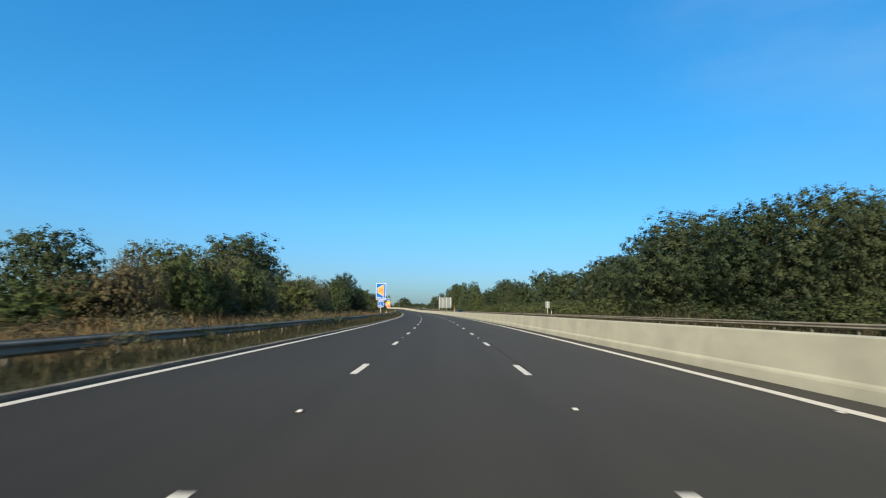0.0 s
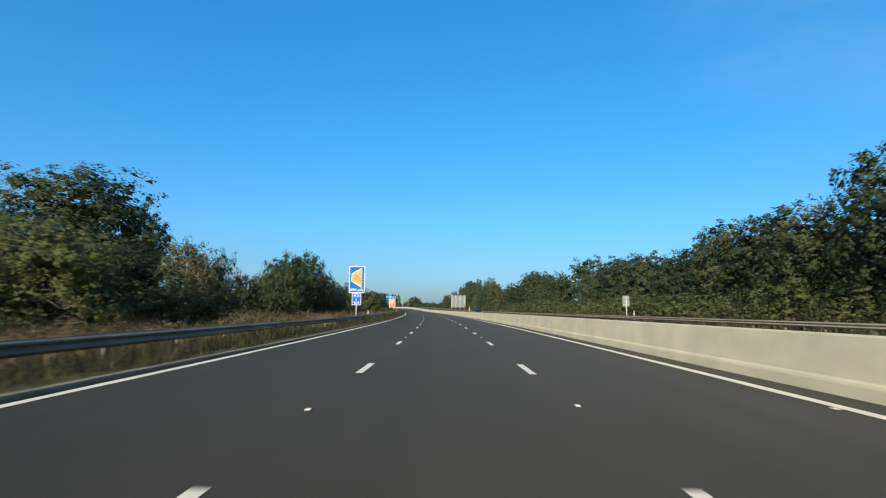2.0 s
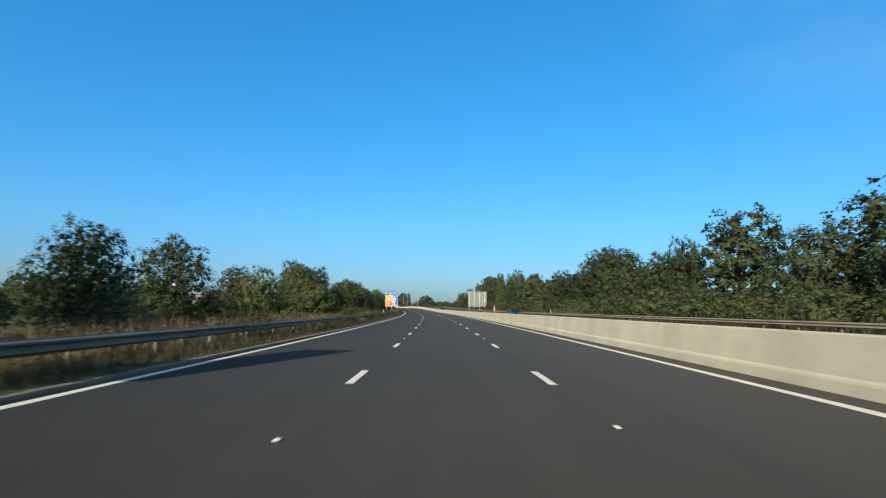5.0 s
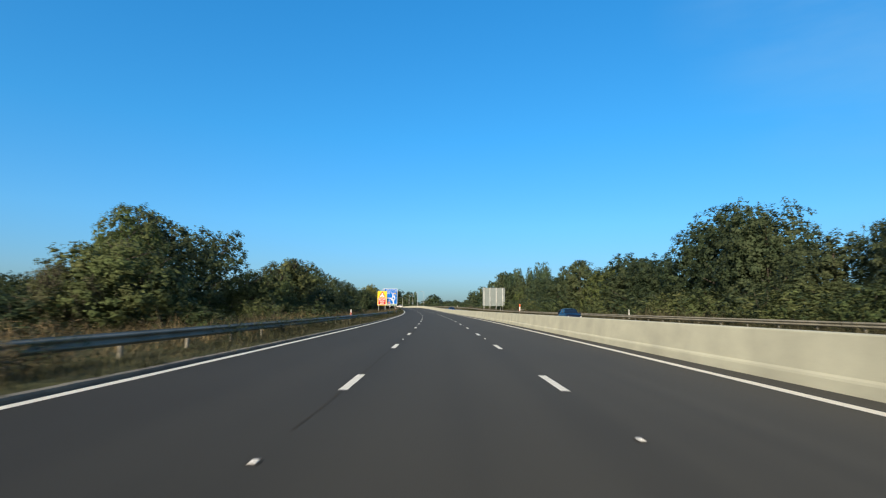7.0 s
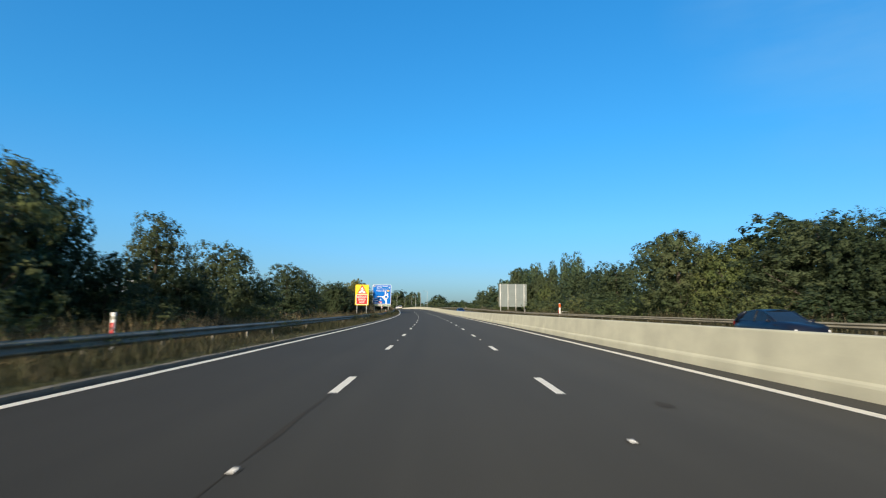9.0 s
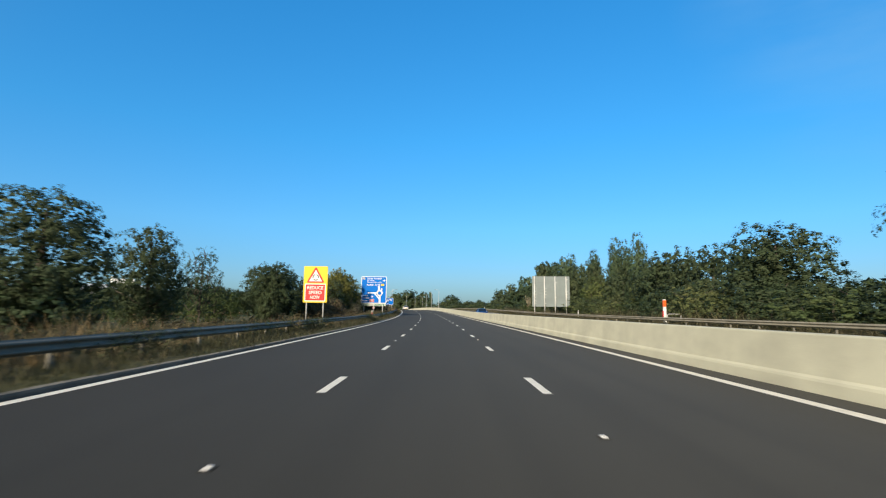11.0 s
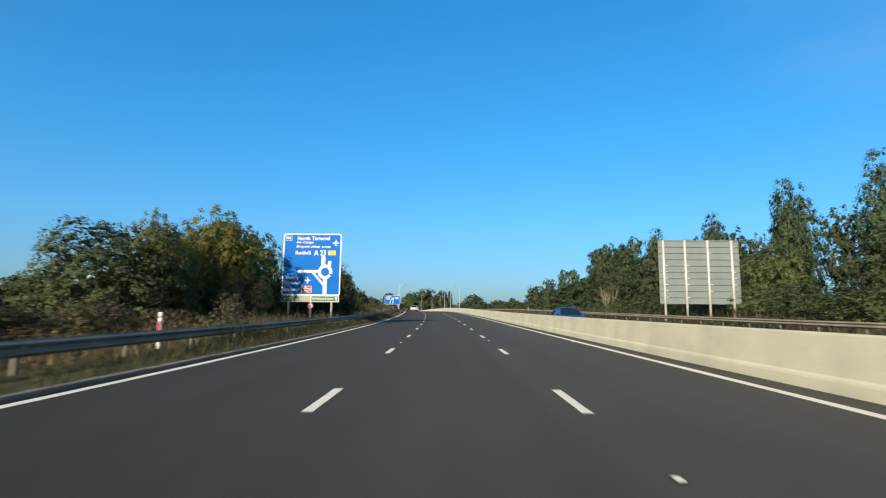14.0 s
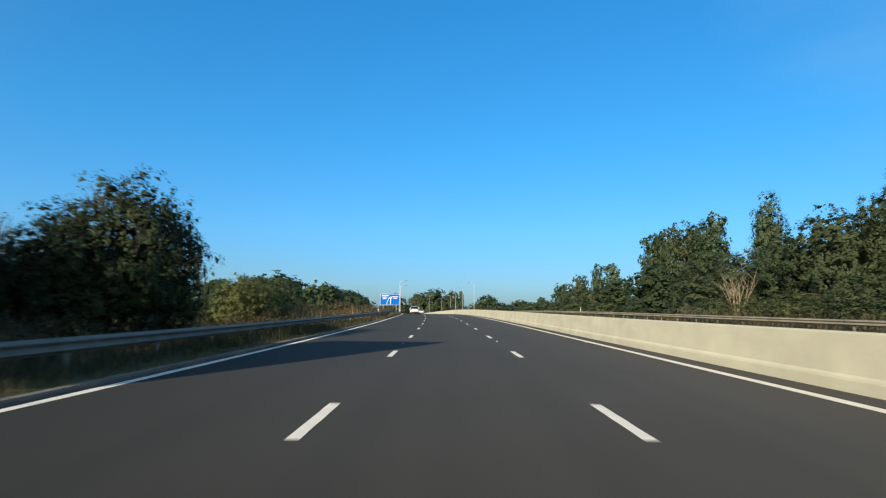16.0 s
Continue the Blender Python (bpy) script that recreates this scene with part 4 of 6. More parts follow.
def domes(centres, wide, out, r, tall=1.0):
    """The dense leafy body of each cushion: a small lumpy dome, open at its back."""
    bm = bmesh.new()
    bmesh.ops.create_icosphere(bm, subdivisions=1, radius=1.0)
    v0 = np.array([v.co for v in bm.verts])
    f0 = np.array([[v.index for v in f.verts] for f in bm.faces])
    bm.free()
    co, soft = [], []
    for c, w, o in zip(centres, wide, out):
        o = o / (np.linalg.norm(o) + 1e-6)
        a = np.cross(o, r.normal(0, 1, 3))
        a /= np.linalg.norm(a)
        v = v0 @ np.stack([a, np.cross(o, a), o])
        q = c + v * w * r.uniform(0.45, 1.15, (len(v), 1)) * np.array([1, 1, 0.9 * tall])
        n = v * 0.9 + o * 0.2 + r.normal(0, 0.25, v.shape)
        f = f0[(v[f0].mean(1) @ o) > 0.2]
        co.append(q[f].reshape(-1, 3))
        soft.append(n[f].reshape(-1, 3))
    soft = np.concatenate(soft)
    return np.concatenate(co), soft / np.linalg.norm(soft, axis=1)[:, None]


def facets_mesh(name, co, mat, k, soft=None):
    """A mesh of loose facets with k corners each, shaded the soft way if given."""
    n = len(co) // k
    me = bpy.data.meshes.new(name)
    me.vertices.add(k * n)
    me.loops.add(k * n)
    me.polygons.add(n)
    me.vertices.foreach_set("co", np.ascontiguousarray(co, dtype=np.float32).ravel())
    me.loops.foreach_set("vertex_index", np.arange(k * n, dtype=np.int32))
    me.polygons.foreach_set("loop_start", np.arange(0, k * n, k, dtype=np.int32))
    me.polygons.foreach_set("loop_total", np.full(n, k, dtype=np.int32))
    me.materials.append(mat)
    me.update(calc_edges=True)
    if soft is not None:
        me.normals_split_custom_set_from_vertices(soft.tolist())
    return me


def crown_points(r, lobes, n, inner=0.35, sprigs=0.10):
    """Clump centres on and inside a heap of ellipsoid lobes [(x, y, z, rx, ry, rz), ...]."""
    lobes = np.asarray(lobes, float)
    area = (lobes[:, 3] * lobes[:, 5]) ** 0.9
    pick = r.choice(len(lobes), n, p=area / area.sum())
    d = r.normal(0, 1, (n, 3))
    d /= np.linalg.norm(d, axis=1)[:, None]
    rad = np.where(r.uniform(0, 1, n) < inner, r.uniform(0.35, 0.85, n), r.uniform(0.86, 1.0, n))
    rad = np.where(r.uniform(0, 1, n) < sprigs, r.uniform(1.05, 1.32, n), rad)[:, None]
    return lobes[pick, :3] + d * lobes[pick, 3:] * rad, d


TREES = {}


def tree_kind(key, name, label, category, lobes, clumps, per, leaf, spread, mat, trunk_h, trunk_r, seed, limbs=7, lean=0.0, inner=0.22, twigs=0, core=170, sprigs=0.03, tall=1.0, cushion=1.4):
    """Makes one tree or bush, unit in size (about its true size), hidden away as a pattern to copy."""
    r = np.random.RandomState(seed)
    b = thing(name, pose(0, 0, 0), label, category)
    vs, fs = [], []

    def add(points, radii, sides=6):
        v, f = tube_data(points, radii, sides)
        o = len(vs)
        vs.extend(v)
        fs.extend([tuple(i + o for i in q) for q in f])
    lob = np.asarray(lobes, float)
    top = lob[:, 2].max()
    add([(0, 0, -0.4), (0.02, 0, trunk_h * 0.5), (lean, 0.05, trunk_h), (lean * 1.3, 0, (trunk_h + top) / 2), (lob[:, 0].mean(), lob[:, 1].mean(), top)],
        [trunk_r * 1.25, trunk_r, trunk_r * 0.85, trunk_r * 0.5, trunk_r * 0.12], 8)
    for k in range(limbs):
        q = lob[k % len(lob)]
        d = r.normal(0, 1, 3)
        d[2] = abs(d[2]) * 0.6
        d /= np.linalg.norm(d)
        e = q[:3] + d * q[3:] * 0.66
        z0 = trunk_h * r.uniform(0.7, 1.0)
        m_ = (np.array([lean, 0, z0]) + e) / 2 + np.array([0, 0, 0.25])
        add([(lean * z0 / max(trunk_h, 0.1), 0, z0), tuple(m_), tuple(e)], [trunk_r * 0.5, trunk_r * 0.28, trunk_r * 0.06], 5)
    for k in range(twigs):
        q = lob[r.randint(len(lob))]
        d = r.normal(0, 1, 3)
        d[2] = abs(d[2]) + 0.5
        d /= np.linalg.norm(d)
        e = q[:3] + d * q[3:] * r.uniform(0.95, 1.15)
        add([tuple(q[:3]), tuple((q[:3] + e) / 2 + r.normal(0, 0.1, 3)), tuple(e)], [0.03, 0.02, 0.006], 4)
    stem = part("stems" if category == "weeds" else "trunk", mesh_from("trunk", vs, fs, BARK, True), None, b)
    if category == "weeds":
        tagged(stem, kind="stuff")
    cen, out = crown_points(r, lobes, clumps, inner, sprigs)
    mid = np.array([lob[:, 0].mean(), lob[:, 1].mean(), lob[:, 2].mean() * 0.8])
    far = cen - mid
    out = out + 0.6 * far / (np.linalg.norm(far, axis=1)[:, None] + 0.1)
    # cushions of leaves over the lobes, larger leaves in the shade behind them, and a dense heart in each lobe
    full = core >= 40
    if full:
        spread = spread * cushion
    wide = r.uniform(0.6, 1.25, len(cen)) * spread
    co, soft = leaves(cen, wide, per, leaf, r, out, tall=tall)
    ends = np.percentile(co[:, :2], [2, 98], axis=0)
    high = float(np.percentile(co[:, 2], 99.7))
    if full:
        deep_c, deep_o = crown_points(r, lob * np.array([1, 1, 1, 0.76, 0.76, 0.76]), core, 0.3, 0.0)
        for hq, hs_ in (domes(cen, wide * 0.56, out, r, tall), leaves(deep_c, np.full(len(deep_c), spread), 7, leaf * 1.6, r, deep_o, tall=tall)):
            co, soft = np.concatenate([co, hq]), np.concatenate([soft, hs_])
    ok = np.repeat(co.reshape(-1, 3, 3)[:, :, 2].min(1) > 0.02, 3)
    co, soft = co[ok], soft[ok]
    part("crown", facets_mesh("crown", co, mat, 3, soft), None, b)
    TREES[key] = [b, high, False, float((ends[1] - ends[0]).mean())]
    return b


def plant(key, s, lat, height, width=0.0, up=0.05, xy=None):
    """Stands a copy of a tree kind at the roadside (or at xy), so tall and so wide."""
    b, h, used, w = TREES[key]
    k = height / h
    x, y = xy if xy else road_xyz(float(s), float(lat))[:2]
    kw = k if not width else min(max(width / w, 0.6 * k), 1.8 * k)
    m = pose(x, y, float(level(y)) + up, 0, 0, (x * 37.0 + y * 91.0) % 360) @ Matrix.Diagonal((kw, kw, k, 1))
    if not used:
        TREES[key][2] = True
        b.matrix_basis = m
        return b
    made = copy_thing(b, pose(0, 0, 0))
    made.matrix_basis = m
    return made


def heap(r, n, w, z0, z1, size, flat=0.9, taper=0.5):
    """n lobes heaped into a crown of radius w between z0 and z1."""
    out = []
    for k in range(n):
        u = (k + 0.5) / n
        z = z0 + (z1 - z0) * u
        rr = w * (1 - taper * abs(u - 0.42) * 1.6) * r.uniform(0.45, 0.8)
        a = k * 2.4 + r.uniform(-0.4, 0.4)
        sz = size * r.uniform(0.9, 1.25) * (1.10 - 0.33 * u)
        out.append((rr * math.cos(a), rr * math.sin(a), z, sz, sz, sz * flat))
    return out


def spires(r, stems, height):
    """Lobes of a poplar: several upright stems [(x, y, share of the height, radius)], each a tapering row of slim lobes."""
    out = []
    for x, y, top, w in stems:
        n = max(4, int(10 * top))
        for k in range(n):
            u = (k + 0.5) / n
            rad = w * (0.85 + 0.25 * u if u < 0.7 else 1.03 * math.sqrt(1 - ((u - 0.7) / 0.36) ** 2)) * r.uniform(0.9, 1.1)
            z = 1.0 + (height * top - 1.6) * u
            out.append((x * (1 - 0.35 * u) + r.normal(0, 0.12), y * (1 - 0.35 * u) + r.normal(0, 0.12), z, rad, rad, height * top / n * 1.0))
    return out


R = np.random.RandomState(11)
tree_kind("oak1", "oak_tree", "broad green oak tree in full leaf", "tree", heap(R, 15, 3.6, 1.9, 8.4, 2.3), 660, 21, 0.155, 0.38, LEAF, 2.4, 0.30, 21, core=330)
tree_kind("oak2", "oak_tree", "tall green oak tree with an uneven crown", "tree", heap(R, 17, 3.3, 1.6, 10.2, 2.1, taper=0.75), 680, 21, 0.155, 0.38, LEAF, 2.6, 0.32, 22, core=330)
tree_kind("oak3", "oak_tree", "open crowned dark green oak tree", "tree", heap(R, 14, 3.4, 2.2, 8.6, 1.7), 540, 22, 0.146, 0.38, LEAF_DARK, 2.6, 0.28, 23, inner=0.25, twigs=20, core=200)
tree_kind("dome1", "hawthorn_bush", "dense rounded green hawthorn bush", "bush", heap(R, 12, 2.3, 0.6, 3.5, 1.4), 480, 22, 0.099, 0.28, LEAF_LIGHT, 0.7, 0.12, 24, limbs=9, twigs=24, core=200)
tree_kind("dome2", "thicket_bush", "dark green thicket bush reaching the ground", "bush", heap(R, 13, 2.4, 0.5, 4.1, 1.35, taper=0.7), 490, 22, 0.099, 0.28, LEAF_DARK, 0.7, 0.12, 25, limbs=9, twigs=24, core=220)
tree_kind("dome3", "willow_bush", "loose olive green willow bush", "bush", heap(R, 11, 2.0, 0.5, 3.9, 1.2, flat=1.3), 460, 26, 0.090, 0.30, LEAF, 0.6, 0.10, 26, limbs=9, twigs=40, inner=0.25, core=180)
tree_kind("russet", "russet_bush", "russet brown seeding bush", "bush", heap(R, 9, 1.8, 0.4, 2.5, 1.0), 380, 15, 0.085, 0.26, LEAF_DRY, 0.4, 0.07, 27, limbs=9, twigs=50, core=90, sprigs=0.14)
tree_kind("pale", "willow_bush", "pale seeding willow bush with thin twigs", "bush", heap(R, 10, 1.8, 0.7, 4.2, 0.95, flat=1.4), 210, 14, 0.085, 0.30, LEAF_PALE, 0.8, 0.07, 28, limbs=14, twigs=60, inner=0.3, core=8)
tree_kind("poplar", "poplar_tree", "tall poplar tree with several upright spires", "tree", spires(R, [(0.25, 0, 1.0, 1.2), (-0.95, 0.3, 0.93, 1.1), (1.0, -0.4, 0.76, 1.05), (0.1, -1.0, 0.68, 1.05), (-0.3, 1.0, 0.74, 1.05)], 14.0),
          900, 19, 0.129, 0.30, LEAF_POPLAR, 2.0, 0.22, 29, limbs=12, core=100, sprigs=0.03, tall=1.7, cushion=1.4)
tree_kind("weed", "weed_clump", "clump of brown seeding dock and willowherb", "weeds", [(0.62 * math.sqrt(k / 13.0) * math.cos(k * 2.4), 0.62 * math.sqrt(k / 13.0) * math.sin(k * 2.4), 0.30 + 0.09 * (k * 5 % 7), 0.10, 0.10, 0.20 + 0.04 * (k % 4)) for k in range(14)],
          150, 8, 0.045, 0.11, LEAF_DRY, 0.1, 0.008, 35, limbs=9, twigs=4, core=8, sprigs=0.1)
tree_kind("nettle", "nettle_clump", "clump of green and straw coloured nettles", "weeds",
          [(0.7 * math.sqrt(k / 11.0) * math.cos(k * 2.4 + 1), 0.7 * math.sqrt(k / 11.0) * math.sin(k * 2.4 + 1), 0.25 + 0.08 * (k * 4 % 7), 0.13, 0.13, 0.22 + 0.04 * (k % 3)) for k in range(12)],
          150, 8, 0.05, 0.12, LEAF_OLIVE, 0.1, 0.008, 36, limbs=8, twigs=2, core=8, sprigs=0.1)
tree_kind("sapling", "willow_sapling", "airy olive green willow with upright stems", "tree",
          [(1.1 * math.cos(k * 2.2), 1.1 * math.sin(k * 2.2), 1.6 + 0.55 * (k % 5), 0.62, 0.62, 1.5 + 0.25 * (k % 3)) for k in range(9)],
          330, 17, 0.095, 0.32, LEAF_OLIVE, 0.8, 0.07, 33, limbs=16, twigs=60, inner=0.3, core=14)
tree_kind("thorn", "blackthorn_thicket", "dark green blackthorn thicket with upright twigs", "bush", heap(R, 15, 2.2, 0.5, 4.2, 1.15, taper=0.6, flat=1.2), 900, 22, 0.075, 0.26, LEAF_THORN, 0.6, 0.10, 34,
          limbs=12, twigs=130, core=420, sprigs=0.05)
tree_kind("far1", "oak_tree", "distant round green tree", "tree", heap(R, 10, 3.4, 1.6, 8.2, 2.3), 210, 9, 0.50, 0.75, LEAF, 2.2, 0.3, 30, limbs=2, core=50)
tree_kind("far2", "thicket_bush", "distant dark green bush", "bush", heap(R, 9, 2.4, 0.6, 3.9, 1.5), 160, 10, 0.36, 0.55, LEAF_DARK, 0.8, 0.14, 31, limbs=2, core=40)
R2 = np.random.RandomState(19)
tree_kind("oak_mid", "oak_tree", "round green oak tree in the far part of the wood", "tree", heap(np.random.RandomState(52), 15, 3.5, 1.8, 8.6, 2.2), 420, 14, 0.24, 0.40, LEAF, 2.3, 0.3, 53, limbs=3, core=120)
tree_kind("under", "thicket_bush", "low dark green bush at the edge of the wood", "bush", heap(R2, 11, 2.4, 0.5, 3.6, 1.4), 230, 9, 0.18, 0.32, LEAF_DARK, 0.6, 0.10, 37, limbs=2, twigs=2, core=45)
tree_kind("under_light", "hawthorn_bush", "low bright green bush at the edge of the wood", "bush", heap(R2, 11, 2.4, 0.5, 3.6, 1.4), 270, 10, 0.18, 0.32, LEAF_LIGHT, 0.6, 0.10, 38, limbs=2, twigs=2, core=45)
tree_kind("front", "willow_bush", "soft rounded olive green bush before the wood", "bush", heap(R2, 10, 2.6, 0.5, 3.4, 1.7), 330, 10, 0.115, 0.34, LEAF_SCRUB, 0.6, 0.08, 44, limbs=3, twigs=6, core=90, sprigs=0.0)
tree_kind("front_dark", "thicket_bush", "soft rounded dark green bush before the wood", "bush", heap(R2, 10, 2.5, 0.5, 3.6, 1.6), 330, 10, 0.115, 0.34, LEAF, 0.6, 0.08, 45, limbs=3, twigs=6, core=90, sprigs=0.0)
tree_kind("oak_fine", "oak_tree", "broad leafy green oak tree", "tree", heap(R2, 17, 3.5, 1.7, 9.2, 2.1, taper=0.6), 1000, 25, 0.115, 0.36, LEAF, 2.4, 0.30, 41, core=520)
tree_kind("scrub", "willow_bush", "olive brown scrubby bush with bare stems", "bush", heap(R2, 13, 2.2, 0.5, 4.0, 1.2, taper=0.6), 520, 20, 0.10, 0.28, LEAF_SCRUB, 0.6, 0.08, 42, limbs=12, twigs=60, core=160)
tree_kind("airy", "young_oak", "thin young oak with gaps in its crown", "tree", heap(R2, 12, 1.5, 0.9, 4.6, 0.85, flat=1.2), 250, 16, 0.10, 0.30, LEAF_DARK, 0.9, 0.07, 40, limbs=14, twigs=50, inner=0.3, core=10)
tree_kind("olive", "willow_bush", "large rounded bush of sunlit olive green leaves", "bush", heap(R2, 18, 3.4, 0.9, 6.6, 1.7), 1000, 26, 0.115, 0.30, LEAF_GOLD, 0.9, 0.14, 39, limbs=12, twigs=40, core=330)
tree_kind("far3", "poplar_tree", "distant slim poplar tree", "tree", spires(R2, [(0, 0, 1.0, 1.2), (1.1, 0.3, 0.86, 1.0), (-0.9, -0.6, 0.74, 1.0)], 14.0), 240, 10, 0.40, 0.45, LEAF_POPLAR, 2.2, 0.22, 32, limbs=3, core=60, tall=1.7, cushion=1.4)

# ---- planting: kind, metres along the road, metres to its side, height, width ----
# woodland beyond the opposite carriageway, then the hedges and trees on the near verge
WOOD_A1 = [('oak_fine', 31.1, 27, 8.8, 4.5),
    ('oak_fine', 36.1, 28, 10.6, 6.8),
    ('oak_fine', 42.9, 28, 11.2, 7.1),
    ('oak_fine', 49.3, 28, 11.2, 7.1),
    ('oak_fine', 57.0, 28, 12.6, 11.0),
    ('oak1', 66.5, 29, 12.2, 8.4),
    ('oak1', 74.5, 29, 10.2, 8.6),
    ('oak_mid', 81.5, 31, 10.4, 8.4),
    ('oak2', 88.5, 30, 10.6, 8.0),
    ('oak_mid', 95.8, 32, 10.4, 8.0),
    ('oak_mid', 103.1, 33, 9.8, 7.8),
    ('oak_mid', 106.9, 33, 9.6, 4.3),
    ('oak1', 118.0, 32, 10.2, 10.4),
    ('oak_mid', 118.8, 34, 11.1, 10.3),
    ('oak_mid', 129.0, 34, 11.2, 8.6),
    ('dome3', 133.1, 31, 8.6, 6.9),
    ('oak_mid', 150.2, 35, 13.6, 10.9),
    ('oak1', 152.9, 30, 10.3, 4.1),
    ('oak3', 156.0, 30, 8.9, 6.9),
    ('oak1', 158.8, 29, 7.9, 4.8),
    ('oak3', 162.2, 30, 7.6, 3.0),
    ('oak1', 165.6, 29, 7.3, 6.2)]
WOOD_A2 = [('oak1', 174.5, 30, 11.1, 7.6),
    ('oak2', 178.9, 30, 12.2, 7.2),
    ('oak_mid', 184.2, 34, 12.7, 11.9),
    ('oak2', 186.1, 30, 11.0, 7.6)]
WOOD_B1 = [('oak1', 195.9, 31, 8.3, 6.7),
    ('oak1', 199.3, 30, 8.6, 6.5),
    ('oak2', 203.8, 30, 8.5, 9.1),
    ('oak3', 206.6, 31, 9.2, 5.6),
    ('dome3', 207.3, 29, 6.8, 5.7),
    ('oak_mid', 209.7, 33, 10.6, 11.2),
    ('dome1', 211.5, 28, 8.1, 7.3),
    ('oak3', 215.2, 31, 8.5, 4.5),
    ('oak3', 218.3, 26, 10.0, 7.4),
    ('oak1', 219.2, 30, 8.6, 6.0),
    ('oak3', 225.5, 28, 10.8, 7.4),
    ('oak1', 243.6, 29, 8.9, 7.8),
    ('oak_mid', 251.6, 33, 8.6, 6.9),
    ('oak_mid', 262.2, 34, 9.7, 6.3),
    ('oak_mid', 266.9, 33, 8.3, 5.5),
    ('oak_mid', 273.3, 34, 10.4, 8.4),
    ('oak_mid', 277.3, 34, 8.1, 5.9),
    ('oak_mid', 278.6, 35, 9.7, 6.3),
    ('dome1', 283.3, 36, 7.1, 5.4),
    ('oak_mid', 285.5, 37, 9.4, 7.5)]
WOOD_B2 = [('dome1', 283.4, 35, 7.4, 5.0),
    ('oak3', 288.7, 36, 7.9, 4.2),
    ('oak_mid', 295.1, 36, 8.2, 6.6),
    ('oak3', 302.3, 44.9, 10.5, 3.6),
    ('poplar', 305.5, 43.7, 17.4, 3.5),
    ('oak_mid', 307.8, 41.9, 12.3, 5.4),
    ('dome1', 312.8, 37.8, 8.8, 7.4),
    ('oak_mid', 319.8, 39.8, 10.7, 4.9),
    ('oak_mid', 332.0, 44.0, 14.0, 8.0),
    ('poplar', 321.9, 45.6, 18.6, 3.8),
    ('poplar', 323.1, 48.4, 18.2, 3.8),
    ('oak_mid', 340.4, 42.5, 13.2, 6.7),
    ('oak_mid', 341.7, 37.4, 11.1, 7.5),
    ('poplar', 343.4, 48.7, 18.0, 3.8),
    ('oak_mid', 345.2, 41.3, 10.9, 7.9),
    ('poplar', 346.1, 45.3, 13.4, 3.0),
    ('poplar', 347.3, 50.2, 16.9, 3.8),
    ('oak_mid', 347.1, 37.2, 9.6, 7.0),
    ('dome3', 353.8, 36.1, 8.2, 7.2),
    ('dome1', 354.6, 41.1, 9.4, 6.8)]
WOOD_B3 = [('oak_mid', 368.5, 38.7, 9.0, 8.1),
    ('poplar', 370.3, 51.6, 19.5, 4.5),
    ('poplar', 374.0, 53.4, 17.7, 3.8),
    ('far1', 384.7, 39.9, 9.2, 8.8),
    ('poplar', 387.6, 51.9, 18.2, 6.1),
    ('oak_mid', 391.8, 49.7, 18.9, 8.9),
    ('far3', 393.3, 57.6, 21.0, 4.3),
    ('far3', 397.7, 55.4, 19.0, 4.5),
    ('far1', 404.3, 42.1, 8.1, 9.6),
    ('far1', 410.2, 56.9, 20.6, 7.5),
    ('far2', 416.7, 30.5, 3.2, 4.0),
    ('far3', 420.0, 58.4, 20.9, 5.4),
    ('far1', 424.3, 42.2, 6.6, 9.9),
    ('far3', 435.7, 33.7, 5.1, 3.1),
    ('far2', 453.7, 34.9, 4.1, 3.8),
    ('far3', 463.1, 69.6, 18.8, 5.5),
    ('far3', 476.9, 72.1, 20.7, 4.0),
    ('far1', 484.1, 68.9, 17.1, 8.3),
    ('far1', 491.8, 65.6, 14.4, 10.8)]
HEDGE_A1 = [('russet', 21.3, -15, 2.6, 2.8),
    ('russet', 21.8, -14, 3.0, 3.1),
    ('pale', 25.5, -15.5, 4.2, 2.0),
    ('sapling', 25.8, -15, 4.7, 2.6),
    ('dome1', 27.8, -14.2, 3.7, 3.2),
    ('scrub', 29.6, -15.8, 5.0, 4.0),
    ('scrub', 33.6, -15.4, 4.8, 3.3),
    ('sapling', 35.3, -16, 5.4, 4.3),
    ('oak1', 37.0, -28, 6.9, 6.1),
    ('scrub', 41.7, -16.5, 5.5, 5.0),
    ('pale', 44.0, -14.5, 3.7, 1.5),
    ('sapling', 45.6, -15, 3.6, 1.8),
    ('scrub', 55.1, -15, 4.4, 4.6),
    ('dome2', 56.9, -19, 5.6, 5.0),
    ('dome2', 62.7, -17, 4.7, 5.5),
    ('pale', 68.5, -16, 5.6, 3.8),
    ('scrub', 71.2, -17, 5.6, 3.9),
    ('sapling', 71.6, -16, 5.6, 2.2),
    ('pale', 74.1, -16, 5.4, 2.9)]
